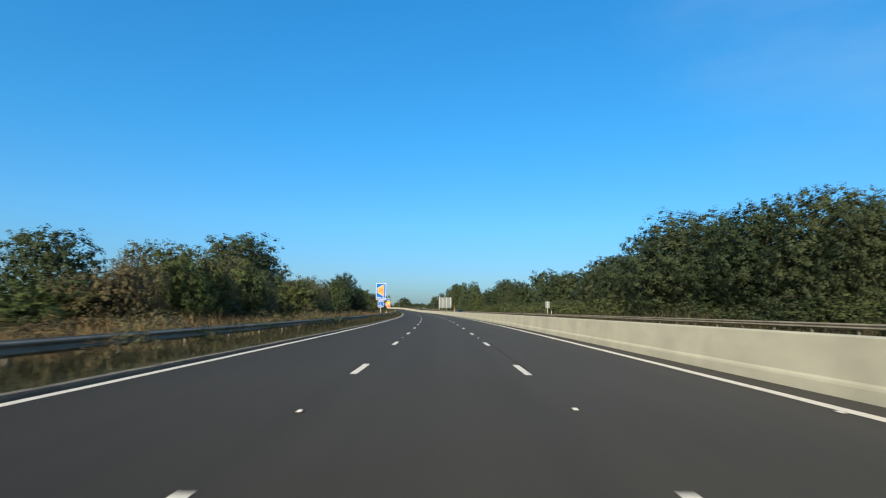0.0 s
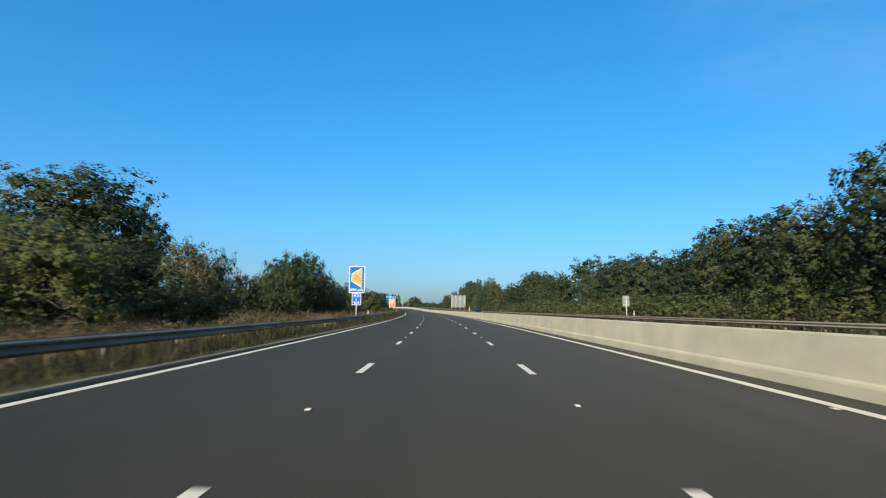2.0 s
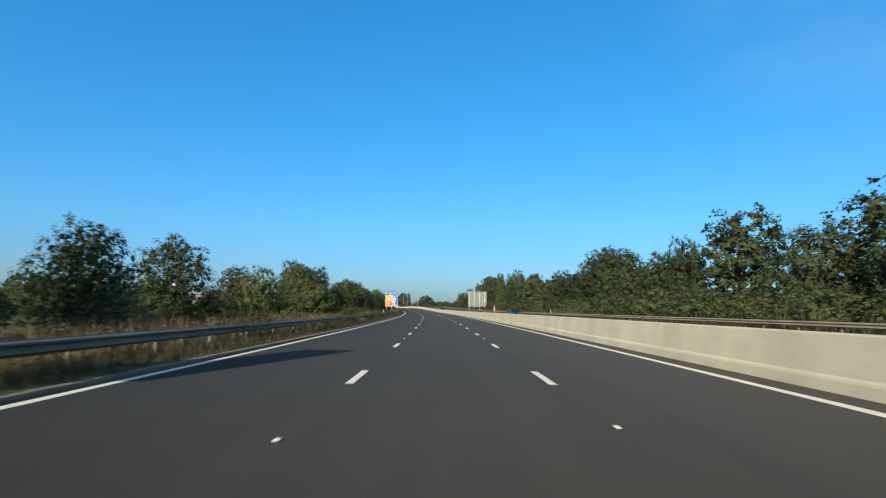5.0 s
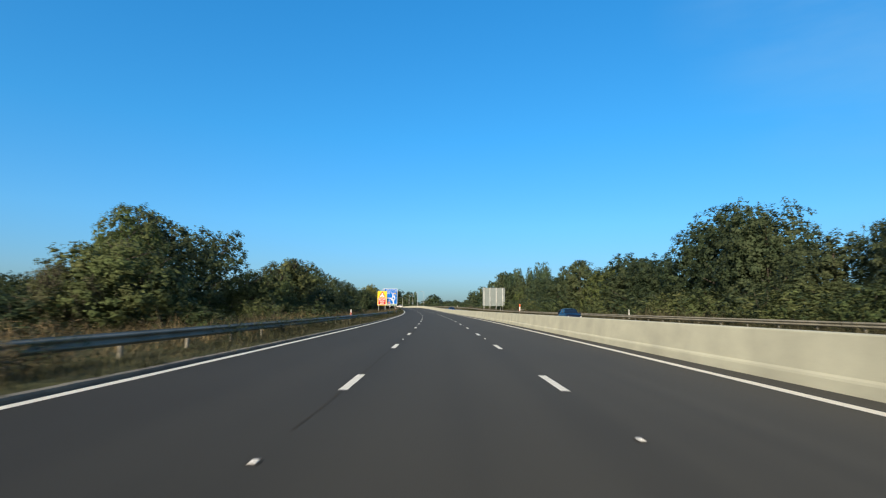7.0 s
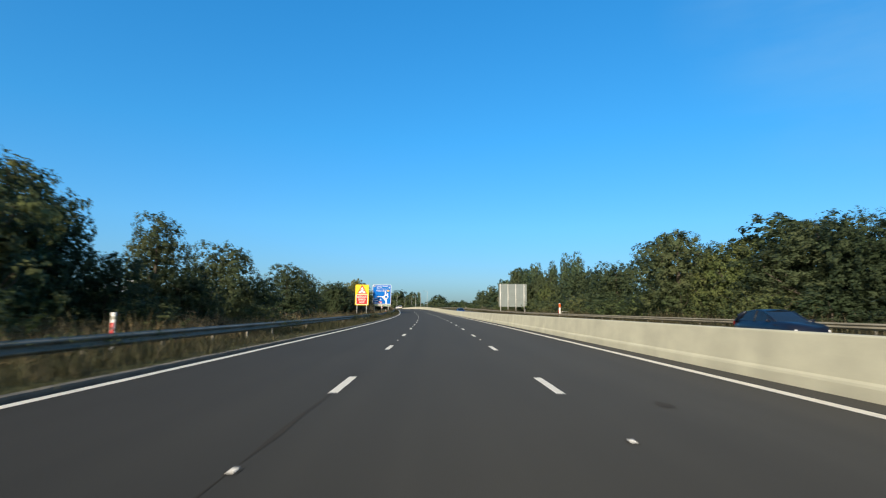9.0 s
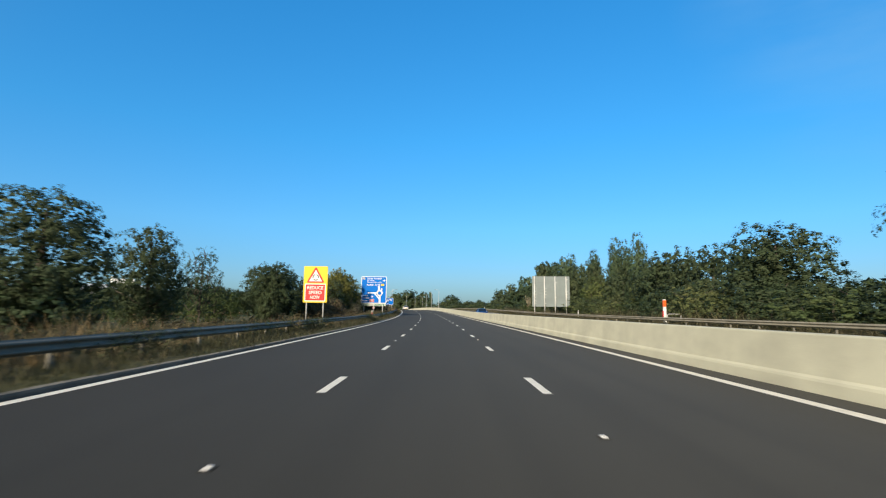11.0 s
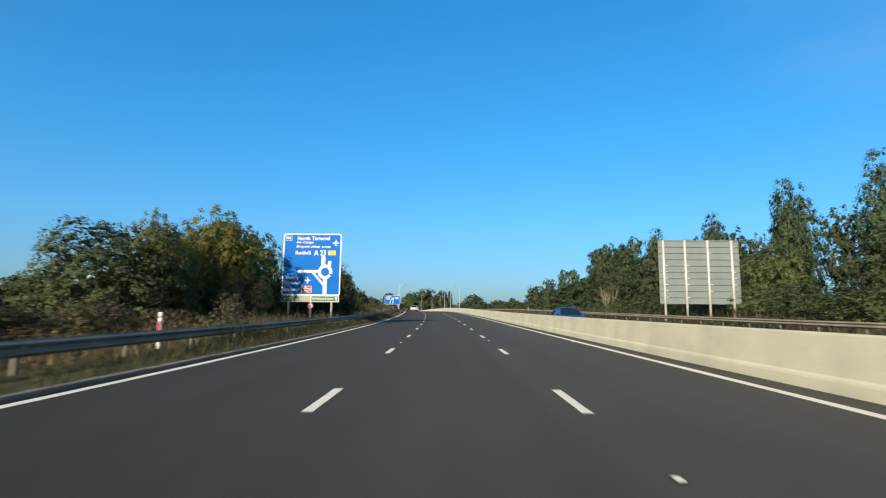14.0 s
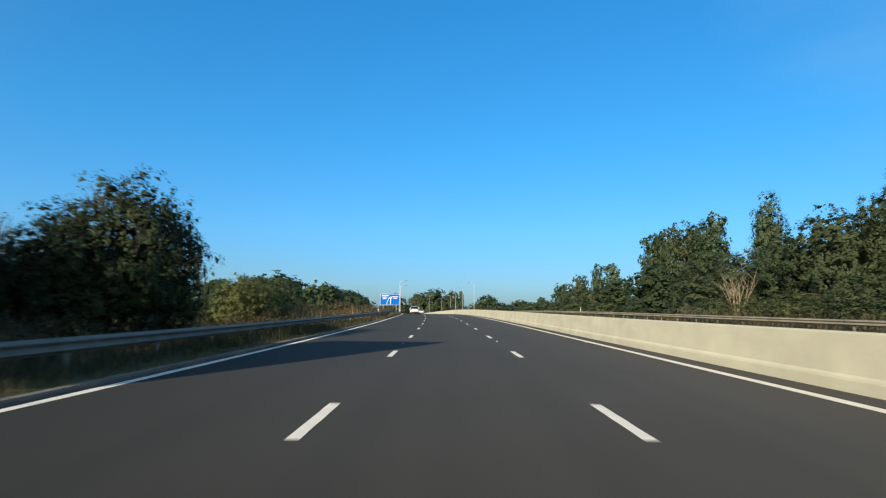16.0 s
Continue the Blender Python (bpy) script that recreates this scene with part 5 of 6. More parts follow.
HEDGE_B1 = [('oak_fine', 76.5, -28.6, 12.2, 12.0),
    ('oak3', 82, -27.5, 10.0, 5.5),
    ('dome2', 83.1, -15, 4.2, 2.8),
    ('dome2', 83.9, -18, 4.3, 3.9),
    ('dome1', 89.4, -17, 6.2, 4.5),
    ('dome2', 93.4, -17, 7.3, 5.5),
    ('dome2', 101.7, -17, 8.3, 5.8),
    ('dome2', 103.4, -15, 6.0, 3.5),
    ('dome2', 112.7, -15, 4.8, 3.3),
    ('oak3', 123.8, -17, 5.6, 4.0),
    ('sapling', 127.0, -15, 3.2, 2.6),
    ('dome1', 136.8, -16, 4.9, 4.0),
    ('oak2', 142.1, -20, 5.2, 3.4),
    ('sapling', 148.4, -15, 3.3, 2.4),
    ('scrub', 151.1, -14.5, 4.2, 5.5),
    ('dome1', 156.5, -17.5, 6.6, 3.8),
    ('oak1', 159.6, -26, 3.2, 2.4),
    ('oak2', 160.2, -19, 7.4, 4.2),
    ('oak3', 161.2, -18, 6.9, 6.4)]
HEDGE_B2 = [('scrub', 166.8, -14, 3.7, 4.2),
    ('oak3', 171.5, -19, 7.6, 5.7),
    ('scrub', 172.4, -14.6, 4.5, 3.9),
    ('scrub', 178.6, -14.6, 5.8, 5.5),
    ('dome3', 178.9, -15, 5.8, 5.1)]
HEDGE_C1 = [('airy', 172.8, -15, 4.9, 2.3),
    ('oak3', 182.9, -15.5, 6.4, 3.9),
    ('oak3', 184.2, -15, 5.8, 2.6),
    ('dome2', 186.3, -14, 3.6, 3.1),
    ('oak2', 191.8, -15, 6.1, 3.3),
    ('dome2', 192.4, -13.5, 3.6, 3.1),
    ('oak1', 201.6, -15.5, 5.9, 4.5),
    ('dome2', 204.0, -14, 3.6, 3.9),
    ('oak2', 221.1, -16, 6.0, 5.0),
    ('oak2', 229.0, -16, 5.7, 3.4),
    ('airy', 230.8, -16, 4.1, 1.8),
    ('airy', 235.4, -16, 5.3, 2.7),
    ('scrub', 238.0, -27.0, 2.0, 4.0),
    ('scrub', 243.0, -24.0, 1.8, 3.6),
    ('dome1', 245.0, -19.0, 3.4, 3.6),
    ('dome2', 247.0, -15, 3.4, 2.2),
    ('oak2', 248.8, -15, 5.4, 4.2),
    ('oak1', 250.6, -16.5, 5.6, 4.2),
    ('oak1', 252.6, -15.5, 5.1, 4.5),
    ('russet', 254.4, -13, 1.8, 3.4),
    ('russet', 263.7, -14, 2.2, 4.3),
    ('pale', 269.3, -16, 3.7, 3.7)]
HEDGE_C2 = [('dome3', 283.5, -18, 5.9, 6.7),
    ('pale', 286.2, -12.6, 2.3, 2.2),
    ('sapling', 291.5, -13.3, 3.5, 2.2),
    ('olive', 285.6, -17, 6.6, 3.3),
    ('olive', 288.3, -17, 5.9, 2.5),
    ('olive', 291.4, -17, 6.9, 3.0),
    ('olive', 294.1, -17, 8.2, 6.9),
    ('olive', 296.4, -17, 8.2, 4.2),
    ('olive', 299.6, -16.4, 7.5, 5.4),
    ('dome2', 301.0, -15.1, 3.8, 2.2),
    ('thorn', 308.9, -12.0, 4.3, 3.0),
    ('dome2', 309.8, -13.6, 3.0, 2.7),
    ('pale', 309.9, -14.1, 4.1, 2.5),
    ('thorn', 310.3, -11.2, 5.8, 4.0),
    ('dome2', 310.3, -15.1, 3.3, 2.2),
    ('thorn', 312.8, -10.9, 5.5, 2.7),
    ('dome2', 304.4, -14.6, 4.5, 3.4),
    ('thorn', 305.9, -13.1, 4.1, 3.2),
    ('dome1', 325.8, -12.7, 3.3, 3.8),
    ('russet', 364.0, -13.0, 1.9, 5.0),
    ('russet', 392.0, -13.2, 1.7, 5.0),
    ('front', 336.7, -14.8, 3.6, 4.6),
    ('pale', 345.6, -15.7, 3.0, 4.4),
    ('front', 356.5, -19.5, 3.8, 5.6),
    ('far1', 383.9, -26.1, 6.6, 8.0),
    ('dome3', 327.2, -14.3, 2.9, 3.0),
    ('dome1', 330.7, -13.6, 3.3, 4.6),
    ('far1', 360.2, -61.1, 6.9, 8.8),
    ('far1', 391.7, -62.4, 6.4, 12.8),
    ('far1', 471.6, -38.7, 7.9, 11.8)]
AHEAD = [('far1', -108, 672, 18.9, 11.1), ('far1', -103, 673, 20.0, 15.4), ('far1', -94, 675, 22.8, 21.4), ('far1', -81, 677, 21.3, 14.6), ('far3', -74, 678, 21.0, 4.3), ('far1', -54, 680, 18.6, 18.9), ('far1', -62, 680, 12.0, 17.1), ('far1', -122, 668, 18.7, 17.1), ('far1', -89, 676, 14.1, 17.1), ('far1', -47, 681, 12.1, 12.9)]
for row in (WOOD_A1, WOOD_A2, WOOD_B1, WOOD_B2, WOOD_B3, HEDGE_A1, HEDGE_B1, HEDGE_B2, HEDGE_C1, HEDGE_C2):
    for kind, s, lat, h, w in row:
        plant(kind, s, lat, h, w * 1.05)
for kind, x, y, h, w in AHEAD:
    plant(kind, 0, 0, h, w, xy=(x, y))

rp = random.Random(7)
# a dead shrub, its pale stems fanned out before the wood
def bare_shrub(x, y, height):
    b = thing("bare_shrub", pose(x, y, float(level(y)) + 0.05), "dead leafless shrub with pale fanned stems", "bush")
    r = np.random.RandomState(8)
    for k in range(15):
        a, lean_ = 2.4 * k, r.uniform(0.12, 0.5)
        d = np.array([math.cos(a) * lean_, math.sin(a) * lean_, 1.0])
        h = height * r.uniform(0.7, 1.0)
        mid = d * h * 0.5 + r.normal(0, 0.12, 3)
        tip = d * h + r.normal(0, 0.2, 3)
        stem = part("stem", tube("stem", [(0.1 * math.cos(a), 0.1 * math.sin(a), -0.2), tuple(mid), tuple(tip)], [0.045, 0.03, 0.008], DEAD_WOOD, 6), None, b)
        for j in range(3):
            e = mid + (tip - mid) * 0.3 * j
            part("twig", tube("twig", [tuple(e), tuple(e + np.array([r.normal(0, 0.45), r.normal(0, 0.45), height * 0.22]))], [0.018, 0.006], DEAD_WOOD, 5), None, stem)
    return b


bare_shrub(-2.15, 349.8, 5.2)
plant("pale", 342, 23.2, 2.0, 2.4)
# undergrowth along the front of the wood, and its depth behind
for s in np.arange(20, 350, 5.2):
    low = 2.6 if s < 72 else 3.4
    plant(rp.choice(["front", "front", "front_dark"]), s + rp.uniform(-1.6, 1.6), 25.2 + rp.uniform(-0.6, 1.4) + (6.0 if s > 255 else 0), low * rp.uniform(0.75, 1.3), rp.uniform(6.0, 8.0))
for s in np.arange(-30, 30, 8.0):
    plant("far1", s, 31, 10.5, 9)
for s in np.arange(350, 620, 12):
    plant("far1", s + rp.uniform(-2, 2), 40 + rp.uniform(-2, 6), rp.uniform(4.5, 6.5), 11)
    plant("far2", s + rp.uniform(-2, 2), 31 + rp.uniform(-1, 2), rp.uniform(2.2, 3.2), 7)
# brown weeds on the near verge, in loose drifts
for i in range(60):
    s = rp.uniform(-4, 130) if i < 40 else rp.uniform(130, 335)
    plant("weed" if i % 3 else "nettle", s, rp.uniform(-12.8, -8.6), rp.uniform(0.8, 1.4), rp.uniform(1.5, 2.6), up=0.08)
for i in range(26):
    plant("nettle" if i % 3 else "weed", rp.choice([14, 24, 33, 39, 60, 88, 130, 135, 155, 214, 230, 260, 287]) + rp.uniform(-3, 3), rp.uniform(-7.75, -7.2), rp.uniform(0.55, 0.95), rp.uniform(0.9, 1.6), up=0.07)
for s, lat, h, w in ((256, -12.6, 2.7, 3.2), (260, -14, 3.1, 3.6), (264, -12.8, 2.6, 3.2), (268, -14.6, 2.7, 3.2), (272, -13.6, 1.3, 2.8), (277, -14.2, 1.5, 3.0), (281, -13.4, 1.2, 2.6)):
    plant("russet", s, lat, h, w)
# olive scrub behind the barrier
for s, lat, h, w in ((152, -11.0, 1.3, 2.8), (161, -11.4, 1.8, 3.2), (169, -10.8, 1.5, 3.0), (176, -11.4, 2.0, 3.4), (184, -11.2, 1.6, 3.0), (196, -11.0, 1.6, 3.2), (209, -10.8, 1.3, 3.0)):
    plant("front", s, lat, h, w)
# hedges across the fields
for s in np.arange(150, 430, 9.5):
    plant("far1", s + rp.uniform(-2, 2), -62 + rp.uniform(-5, 5), rp.uniform(5.0, 6.6), 11)
for s in np.arange(20, 110, 7.0):
    plant("far1", s, 37, 9.0 if s < 100 else 8, 9)
# scattered scrub in the field behind the near hedge
for s in np.arange(120, 300, 8.0):
    plant(rp.choice(["under", "under_light", "far2"]), s + rp.uniform(-3, 3), rp.uniform(-38, -26), rp.uniform(1.2, 2.2) if 205 < s < 260 else rp.uniform(1.8, 3.2), rp.uniform(4.5, 7.0))
# low growth along the near hedge
for s in np.arange(-20, 345, 8.0):
    if 224 < s < 286:
        continue
    plant(rp.choice(["under", "under_light", "under", "under"]), s + rp.uniform(-1.5, 1.5), -16.5 + rp.uniform(-1.5, 0.8), rp.uniform(2.0, 3.0), rp.uniform(4.0, 6.0))
for s in np.arange(345, 560, 13):
    plant("far2", s + rp.uniform(-2, 2), -18 + rp.uniform(-3, 2), rp.uniform(3.6, 5.2), 7)
for s, lat, h, w in ((420, -24, 6.5, 8), (452, -22, 7.0, 9), (480, -20, 8.5, 9), (500, -24, 8.0, 10), (520, -18, 9.0, 9), (440, -40, 7.5, 12), (405, -45, 7.0, 11)):
    plant("far1", s, lat, h, w)

# far woods on every side, out to the rim of the land
rw = np.random.RandomState(77)
belts = []
for x0, y0, x1, y1, h, n in ((-170, -250, -200, 330, 9, 260), (-200, 330, -330, 640, 10, 170), (-330, 640, -160, 760, 11, 120), (-160, 760, 120, 800, 10, 150), (120, 800, 130, 300, 12, 200),
                             (130, 300, 120, -250, 12, 200), (-170, -250, 120, -250, 10, 110)):
    # one heap of foliage for every tree of the belt
    for k in range(n // 2):
        u = (k + rw.uniform(0, 1)) / (n // 2)
        cx, cy = x0 + (x1 - x0) * u + rw.normal(0, 7), y0 + (y1 - y0) * u + rw.normal(0, 7)
        rad, top = rw.uniform(3.0, 5.5), h * rw.uniform(0.55, 1.0)
        d = rw.normal(0, 1, (26, 3))
        d /= np.linalg.norm(d, axis=1)[:, None]
        d[:, 2] = np.abs(d[:, 2]) * np.where(rw.uniform(0, 1, 26) < 0.3, -0.8, 1)
        c = np.array([cx, cy, float(level(cy)) + top * 0.52]) + d * np.array([rad, rad, top * 0.48])
        belts.append(leaves(c, np.full(26, 1.5), 6, 1.8, rw, d, aspect=0.9))
tagged(new("far_woods", facets_mesh("far_woods", np.concatenate([q[0] for q in belts]), LEAF_DARK, 3, np.concatenate([q[1] for q in belts]))), "distant dark green woods and hedgerows", "woods", kind="stuff")

# ---- grass and weeds on the verges ----
def blades(n, s0, s1, lat0, lat1, up, h0, h1, width, seed, bend=0.35, clump=0.0, taper=0.0):
    r = np.random.RandomState(seed)
    m = max(1, int(n / 7))
    cs, cl = r.uniform(s0, s1, m), r.uniform(lat0, lat1, m)
    pick = r.randint(0, m, n)
    s, lat = cs[pick] + r.normal(0, 0.10, n), cl[pick] + r.normal(0, 0.10, n)
    tall = r.uniform(0.55, 1.3, m)[pick]
    patch = 0.62 + 0.38 * np.sin(s * 0.21 + 1.3 * np.sin(s * 0.067 + seed)) * np.cos(lat * 0.9 + s * 0.05)
    base = road_xyz(s, lat, up)
    h = r.uniform(h0, h1, n) * tall * patch
    a = r.uniform(0, 2 * np.pi, n)
    out = np.stack([np.cos(a), np.sin(a), np.zeros(n)], 1)
    side = np.stack([-np.sin(a), np.cos(a), np.zeros(n)], 1)
    w = width * r.uniform(0.6, 1.4, n)
    k = bend * r.uniform(0.2, 1.2, n)
    mid = base + np.stack([0 * h, 0 * h, h * 0.55], 1) + out * (h * k * 0.35)[:, None]
    tip = base + np.stack([0 * h, 0 * h, h], 1) + out * (h * k)[:, None]
    q = np.stack([base + side * w[:, None] * 0.6 - np.array([0, 0, 0.04]), tip, base - side * w[:, None] * 0.6 - np.array([0, 0, 0.04])], 1)
    soft = out * 0.35 + r.normal(0, 0.3, base.shape) + np.array([0, 0, 0.7])
    soft /= np.linalg.norm(soft, axis=1)[:, None]
    turn = (np.cross(q[:, 1] - q[:, 0], q[:, 2] - q[:, 0]) * soft).sum(1) < 0
    q[turn] = q[turn][:, ::-1]
    return np.concatenate([q.reshape(-1, 3), np.repeat(soft, 3, 0)], 1)


def meadow(name, co, mat, label):
    return tagged(new(name, facets_mesh(name, co[:, :3], mat, 3, co[:, 3:])), label, "grass", kind="stuff")


meadow("dry_grass", np.concatenate([blades(14000, -6, 150, -8.1, -6.4, 0.08, 0.22, 0.55, 0.014, 41, 0.9), blades(24000, 150, 330, -8.1, -6.4, 0.08, 0.22, 0.52, 0.014, 42, 0.9),
                                    blades(22000, -6, 330, -11.5, -8.0, 0.10, 0.3, 0.75, 0.026, 43, 0.7), blades(9000, 325, 415, -8.1, -6.3, 0.08, 0.25, 0.6, 0.03, 49, 0.9), blades(9000, 145, 225, -10.5, -8.0, 0.10, 0.5, 1.15, 0.026, 53, 0.9), blades(6000, 276, 306, -12.0, -8.2, 0.10, 0.6, 1.3, 0.022, 55, 0.9),
                                    blades(15000, 326, 415, -13.5, -8.0, 0.10, 0.7, 1.8, 0.04, 50, 1.1)]), STRAW, "dry straw coloured grass along the crash barrier")
meadow("green_grass", np.concatenate([blades(36000, -6, 340, -7.1, -6.22, 0.10, 0.12, 0.32, 0.017, 54, 0.9), blades(84000, -6, 340, -7.9, -6.6, 0.08, 0.26, 0.62, 0.017, 44, 0.8), blades(26000, -6, 330, -16, -8.2, 0.10, 0.2, 0.6, 0.035, 45, 0.7), blades(30000, 20, 340, 19.75, 20.65, 0.06, 0.35, 0.75, 0.03, 52, 0.8)]),
       GRASS, "rough green verge grass")
meadow("weeds", np.concatenate([blades(52000, -6, 130, -14, -7.9, 0.10, 0.5, 1.15, 0.018, 46, 1.0), blades(34000, 130, 330, -12, -7.9, 0.10, 0.4, 0.95, 0.018, 47, 1.0),
                                blades(5000, 148, 222, -13.0, -8.6, 0.10, 0.6, 1.3, 0.024, 51, 1.0), blades(6000, 326, 415, -13.5, -8.0, 0.10, 0.6, 1.3, 0.03, 48, 1.0)]), WEED, "tall brown seeding weeds behind the crash barrier")
# soft seeding heads and small leaves: a tan mass behind the barrier, dark clumps before it
rs = np.random.RandomState(61)


def drift(n, s, lat, z, size, per, spread):
    c = road_xyz(s, lat, 0.0)
    c[:, 2] += z
    return leaves(c, np.full(n, spread), per, size, rs, None, aspect=0.45, open_=0.3)


n_ = 9000
s_ = np.where(rs.uniform(0, 1, n_) < 0.55, rs.uniform(-5, 140, n_), rs.uniform(140, 400, n_))
swell = 0.65 + 0.35 * np.sin(s_ * 0.33) * np.cos(s_ * 0.121 + 1.0)
tan_ = drift(n_, s_, rs.uniform(-12.5, -8.1, n_), 0.15 + rs.uniform(0.1, 0.95, n_) * swell, 0.05, 12, 0.17)
tagged(new("seeding_weeds", facets_mesh("seeding_weeds", tan_[0], WEED, 3, tan_[1])), "soft tan and brown seed heads behind the crash barrier", "weeds", kind="stuff")
at_ = rs.choice([18, 23, 31, 34, 38, 42, 61, 75, 88, 112, 129, 131, 134, 137, 147, 153, 158, 164, 176, 190, 214, 223, 229, 232, 235, 259, 262, 275, 286], 5200) + rs.normal(0, 1.6, 5200)
dark_ = drift(5200, at_, np.clip(rs.normal(-7.6, 0.22, 5200), -8.4, -7.12), 0.10 + rs.uniform(0.02, 0.62, 5200), 0.055, 11, 0.15)
tagged(new("barrier_weeds", facets_mesh("barrier_weeds", dark_[0], LEAF_DARK, 3, dark_[1])), "olive green weeds growing through the crash barrier", "weeds", kind="stuff")
meadow("verge_grass", np.concatenate([blades(34000, -6, 340, 20.95, 24.0, 0.12, 0.9, 1.9, 0.03, 49, 0.9), blades(16000, -6, 340, 19.9, 21.0, 0.12, 0.3, 0.7, 0.03, 53, 0.9), blades(9000, 340, 480, 19.9, 24.5, 0.12, 0.3, 0.7, 0.09, 50, 0.8),
                                      blades(9000, 330, 480, -14, -7.2, 0.10, 0.3, 0.8, 0.08, 51, 0.8)]), STRAW, "dry tall grass along the far verge")

# ---- road markings and studs, piece by piece ----
def rough_rect(w, l, seed):
    r = random.Random(seed)
    left = [(-w / 2 + r.uniform(-0.004, 0.004), l * k / 6, 0) for k in range(7)]
    right = [(w / 2 + r.uniform(-0.004, 0.004), l * k / 6, 0) for k in range(7)]
    vs = left + right
    fs = [(k, 7 + k, 8 + k, k + 1) for k in range(6)]
    return mesh_from("lane_dash", vs, fs, ROAD_PAINT)


DASHES = [rough_rect(0.15, 2.0, k) for k in range(4)]
for k in range(-5, 66):
    for lat, off, par in ((-1.825, 0.0, road), (1.825, 0.11, road), (11.1, 0.4, road_far), (14.75, 0.4, road_far)):
        s = 10.8 + 9 * k + off
        o = part("lane_dash", DASHES[(k + int(lat)) % 4], None, par)
        o.matrix_basis = road_pose(s, lat, 0.006, slope=True)

sv = [(0.8 * a_, 0.75 * b_, c_) for a_, b_, c_ in [(-0.05, -0.045, 0), (0.05, -0.045, 0), (0.05, 0.045, 0), (-0.05, 0.045, 0), (-0.042, -0.03, 0.014), (0.042, -0.03, 0.014), (0.042, 0.03, 0.014), (-0.042, 0.03, 0.014)]]
STUD = mesh_from("road_stud", [(x * 0.85, y * 0.8, z) for x, y, z in sv], [(4, 5, 6, 7), (0, 1, 5, 4), (1, 2, 6, 5), (2, 3, 7, 6), (3, 0, 4, 7)], WHITE)
CASTING = mesh_from("stud_casting", [(x * 1.5, y * 1.9, z * 0.5) for x, y, z in sv], [(4, 5, 6, 7), (0, 1, 5, 4), (1, 2, 6, 5), (2, 3, 7, 6), (3, 0, 4, 7)], TAR)
for k in range(-2, 24):
    for lat in (-1.825, 1.825, 5.42):
        o = part("stud_casting", CASTING, None, road)
        o.matrix_basis = road_pose(6.8 + 18 * k if lat < 0 else 7.14 + 18.08 * k, lat, 0.002, slope=True)
        q = part("road_stud", STUD, None, o)
        q.location = (0, 0, 0.008)

# tarred joints beside the lane lines, and dark spots
for s0, s1, lat in ((64, 76, 1.97), (11.5, 22, 1.95), (56, 66, -1.80), (155.5, 163, -1.70), (168, 176, -1.86), (134, 152, -1.84)):
    part("tar_seam", strip("tar_seam", [(lat - 0.025, 0.003), (lat + 0.025, 0.003)], s0, s1, 1.0, TAR, wobble=0.012, seed=int(s0)), None, road)
for s, lat, r_ in ((253.1, 1.2, 0.16), (252.7, 1.35, 0.10), (289.5, 1.0, 0.12), (172.0, 3.1, 0.14)):
    rr = random.Random(int(s * 10))
    ring = [(r_ * rr.uniform(0.6, 1.2) * math.cos(a * math.pi / 6), 2.2 * r_ * rr.uniform(0.6, 1.2) * math.sin(a * math.pi / 6), 0) for a in range(12)]
    o = part("tar_spot", mesh_from("tar_spot", ring, [tuple(range(12))], TAR), None, road)
    o.matrix_basis = road_pose(s, lat, 0.004, slope=True)

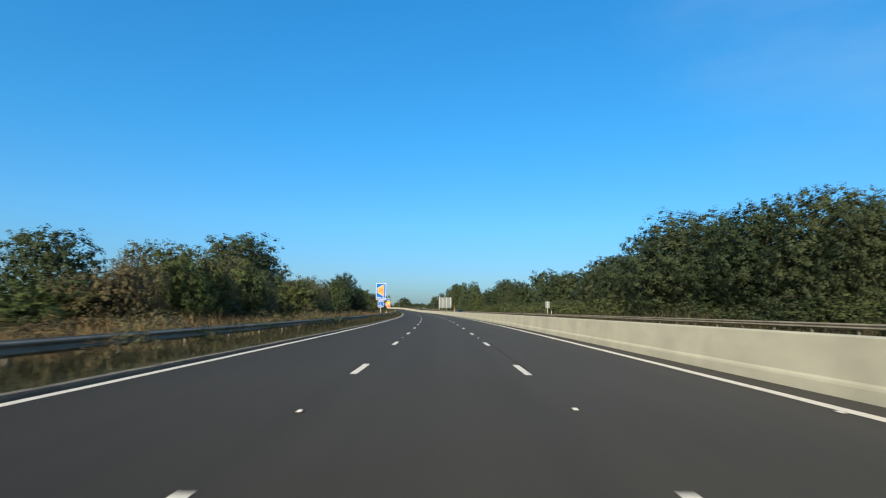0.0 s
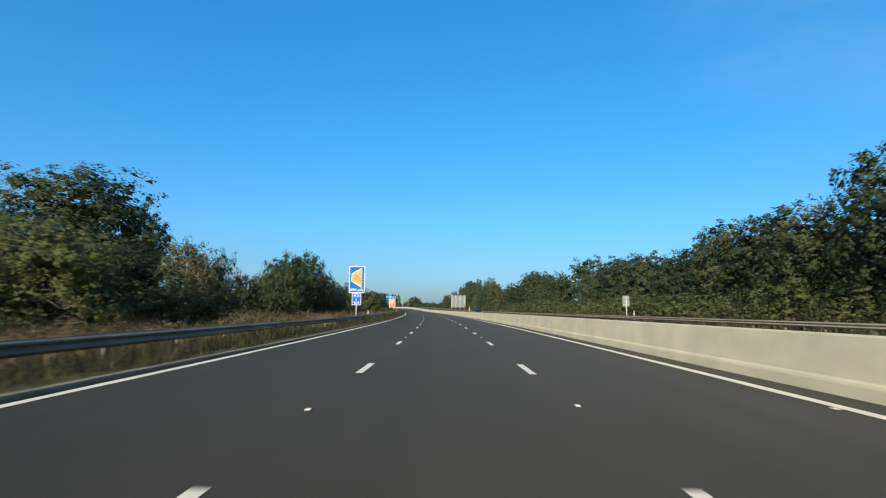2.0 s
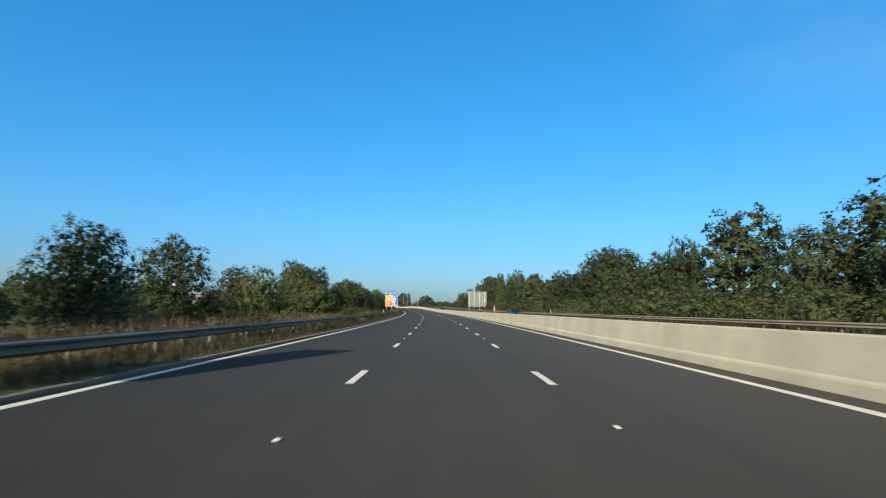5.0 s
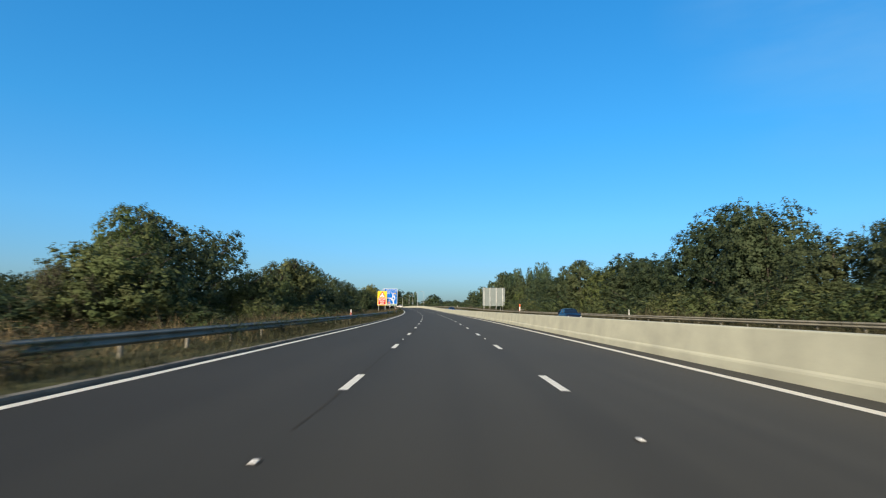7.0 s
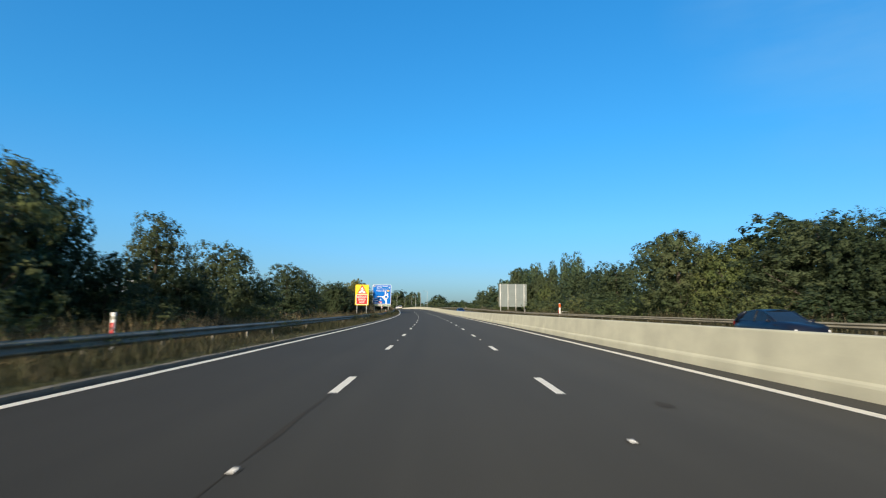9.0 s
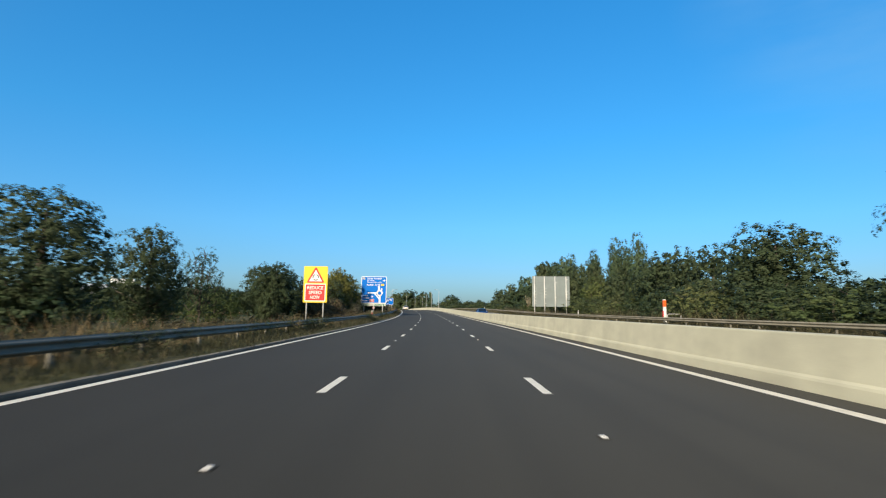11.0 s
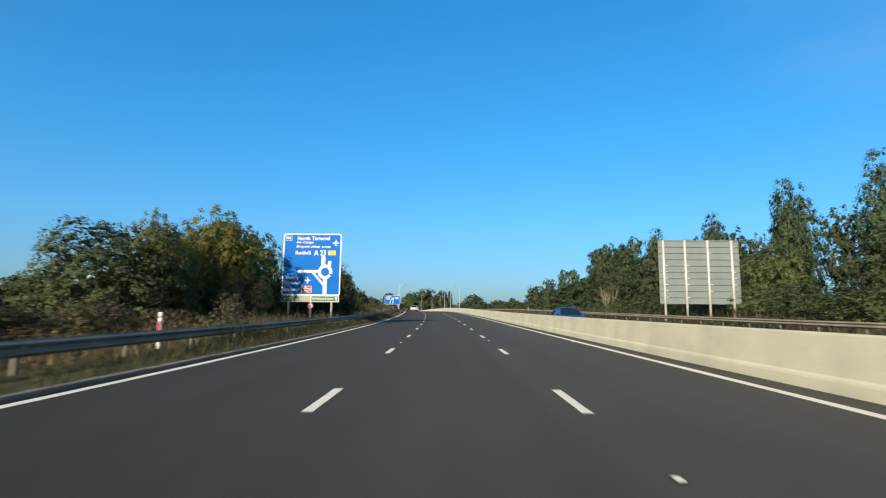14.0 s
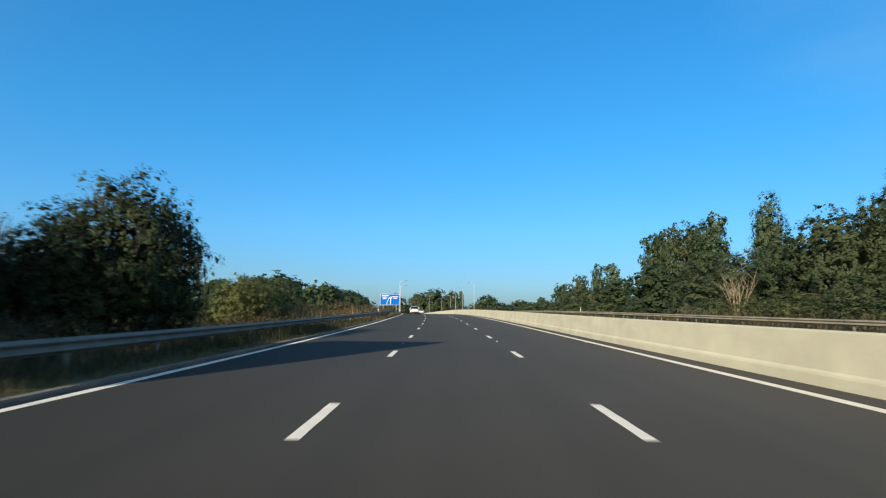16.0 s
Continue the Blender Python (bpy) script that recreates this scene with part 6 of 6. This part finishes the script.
# ---- kerb of drainage blocks along the near verge, each with slots in its face ----
def kerb_block():
    """One block 0.48 m long: a rounded top and three deep slots under it. Its front looks to +x."""
    top, back, pitch = 0.095, -0.16, 0.16
    vs, fs = [], []

    def quad(*q):
        o = len(vs)
        vs.extend(q)
        fs.append((o, o + 1, o + 2, o + 3))
    y1, lo, hi, deep_in = 0.478, 0.025, 0.050, -0.018
    quad((-0.004, 0, hi), (-0.004, y1, hi), (-0.03, y1, 0.086), (-0.03, 0, 0.086))
    quad((-0.03, 0, 0.086), (-0.03, y1, 0.086), (back, y1, top), (back, 0, top))
    quad((back, 0, top), (back, y1, top), (back, y1, -0.03), (back, 0, -0.03))
    quad((0.012, 0, -0.02), (0.012, y1, -0.02), (0.004, y1, lo), (0.004, 0, lo))
    for k in range(3):
        a, e = k * pitch, min((k + 1) * pitch, y1)
        z = a + 0.052
        quad((0.004, z, lo), (0.004, e, lo), (-0.004, e, hi), (-0.004, z, hi))
        quad((0.004, a, lo), (deep_in, a, lo), (deep_in, a, hi), (-0.004, a, hi))
        quad((0.004, z, lo), (-0.004, z, hi), (deep_in, z, hi), (deep_in, z, lo))
        quad((0.004, a, lo), (0.004, z, lo), (deep_in, z, lo), (deep_in, a, lo))
        quad((-0.004, a, hi), (deep_in, a, hi), (deep_in, z, hi), (-0.004, z, hi))
        quad((deep_in, a, lo), (deep_in, z, lo), (deep_in, z, hi), (deep_in, a, hi))
    for y in (0, y1):
        quad((0.012, y, -0.02), (back, y, -0.03), (back, y, top), (-0.03, y, 0.086))
    return vs, fs


kv, kf = kerb_block()
KERB_BLOCK = mesh_from("kerb_block", kv, kf, KERB)
kerb = thing("kerb_left", Matrix(), "weathered grey drainage kerb with slots along the grass verge", "kerb", kind="structure")
rk = random.Random(5)
rest_v, rest_f = [], []
for k in range(760):
    s = 4.0 + 0.48 * k if k < 300 else (4.0 - 0.48 * (k - 299) if k < 340 else 148.0 + 0.48 * (k - 340))
    m = road_pose(s, -6.045 + rk.uniform(-0.004, 0.004), rk.uniform(-0.004, 0.003), rk.uniform(-0.3, 0.3), slope=True)
    if k < 300:
        part("kerb_block", KERB_BLOCK, None, kerb).matrix_basis = m
    else:
        o_ = len(rest_v)
        rest_v.extend(m @ Vector(q) for q in kv)
        rest_f.extend(tuple(i + o_ for i in q) for q in kf)
tagged(part("kerb_run", mesh_from("kerb_run", rest_v, rest_f, KERB), None, kerb), kind="stuff")
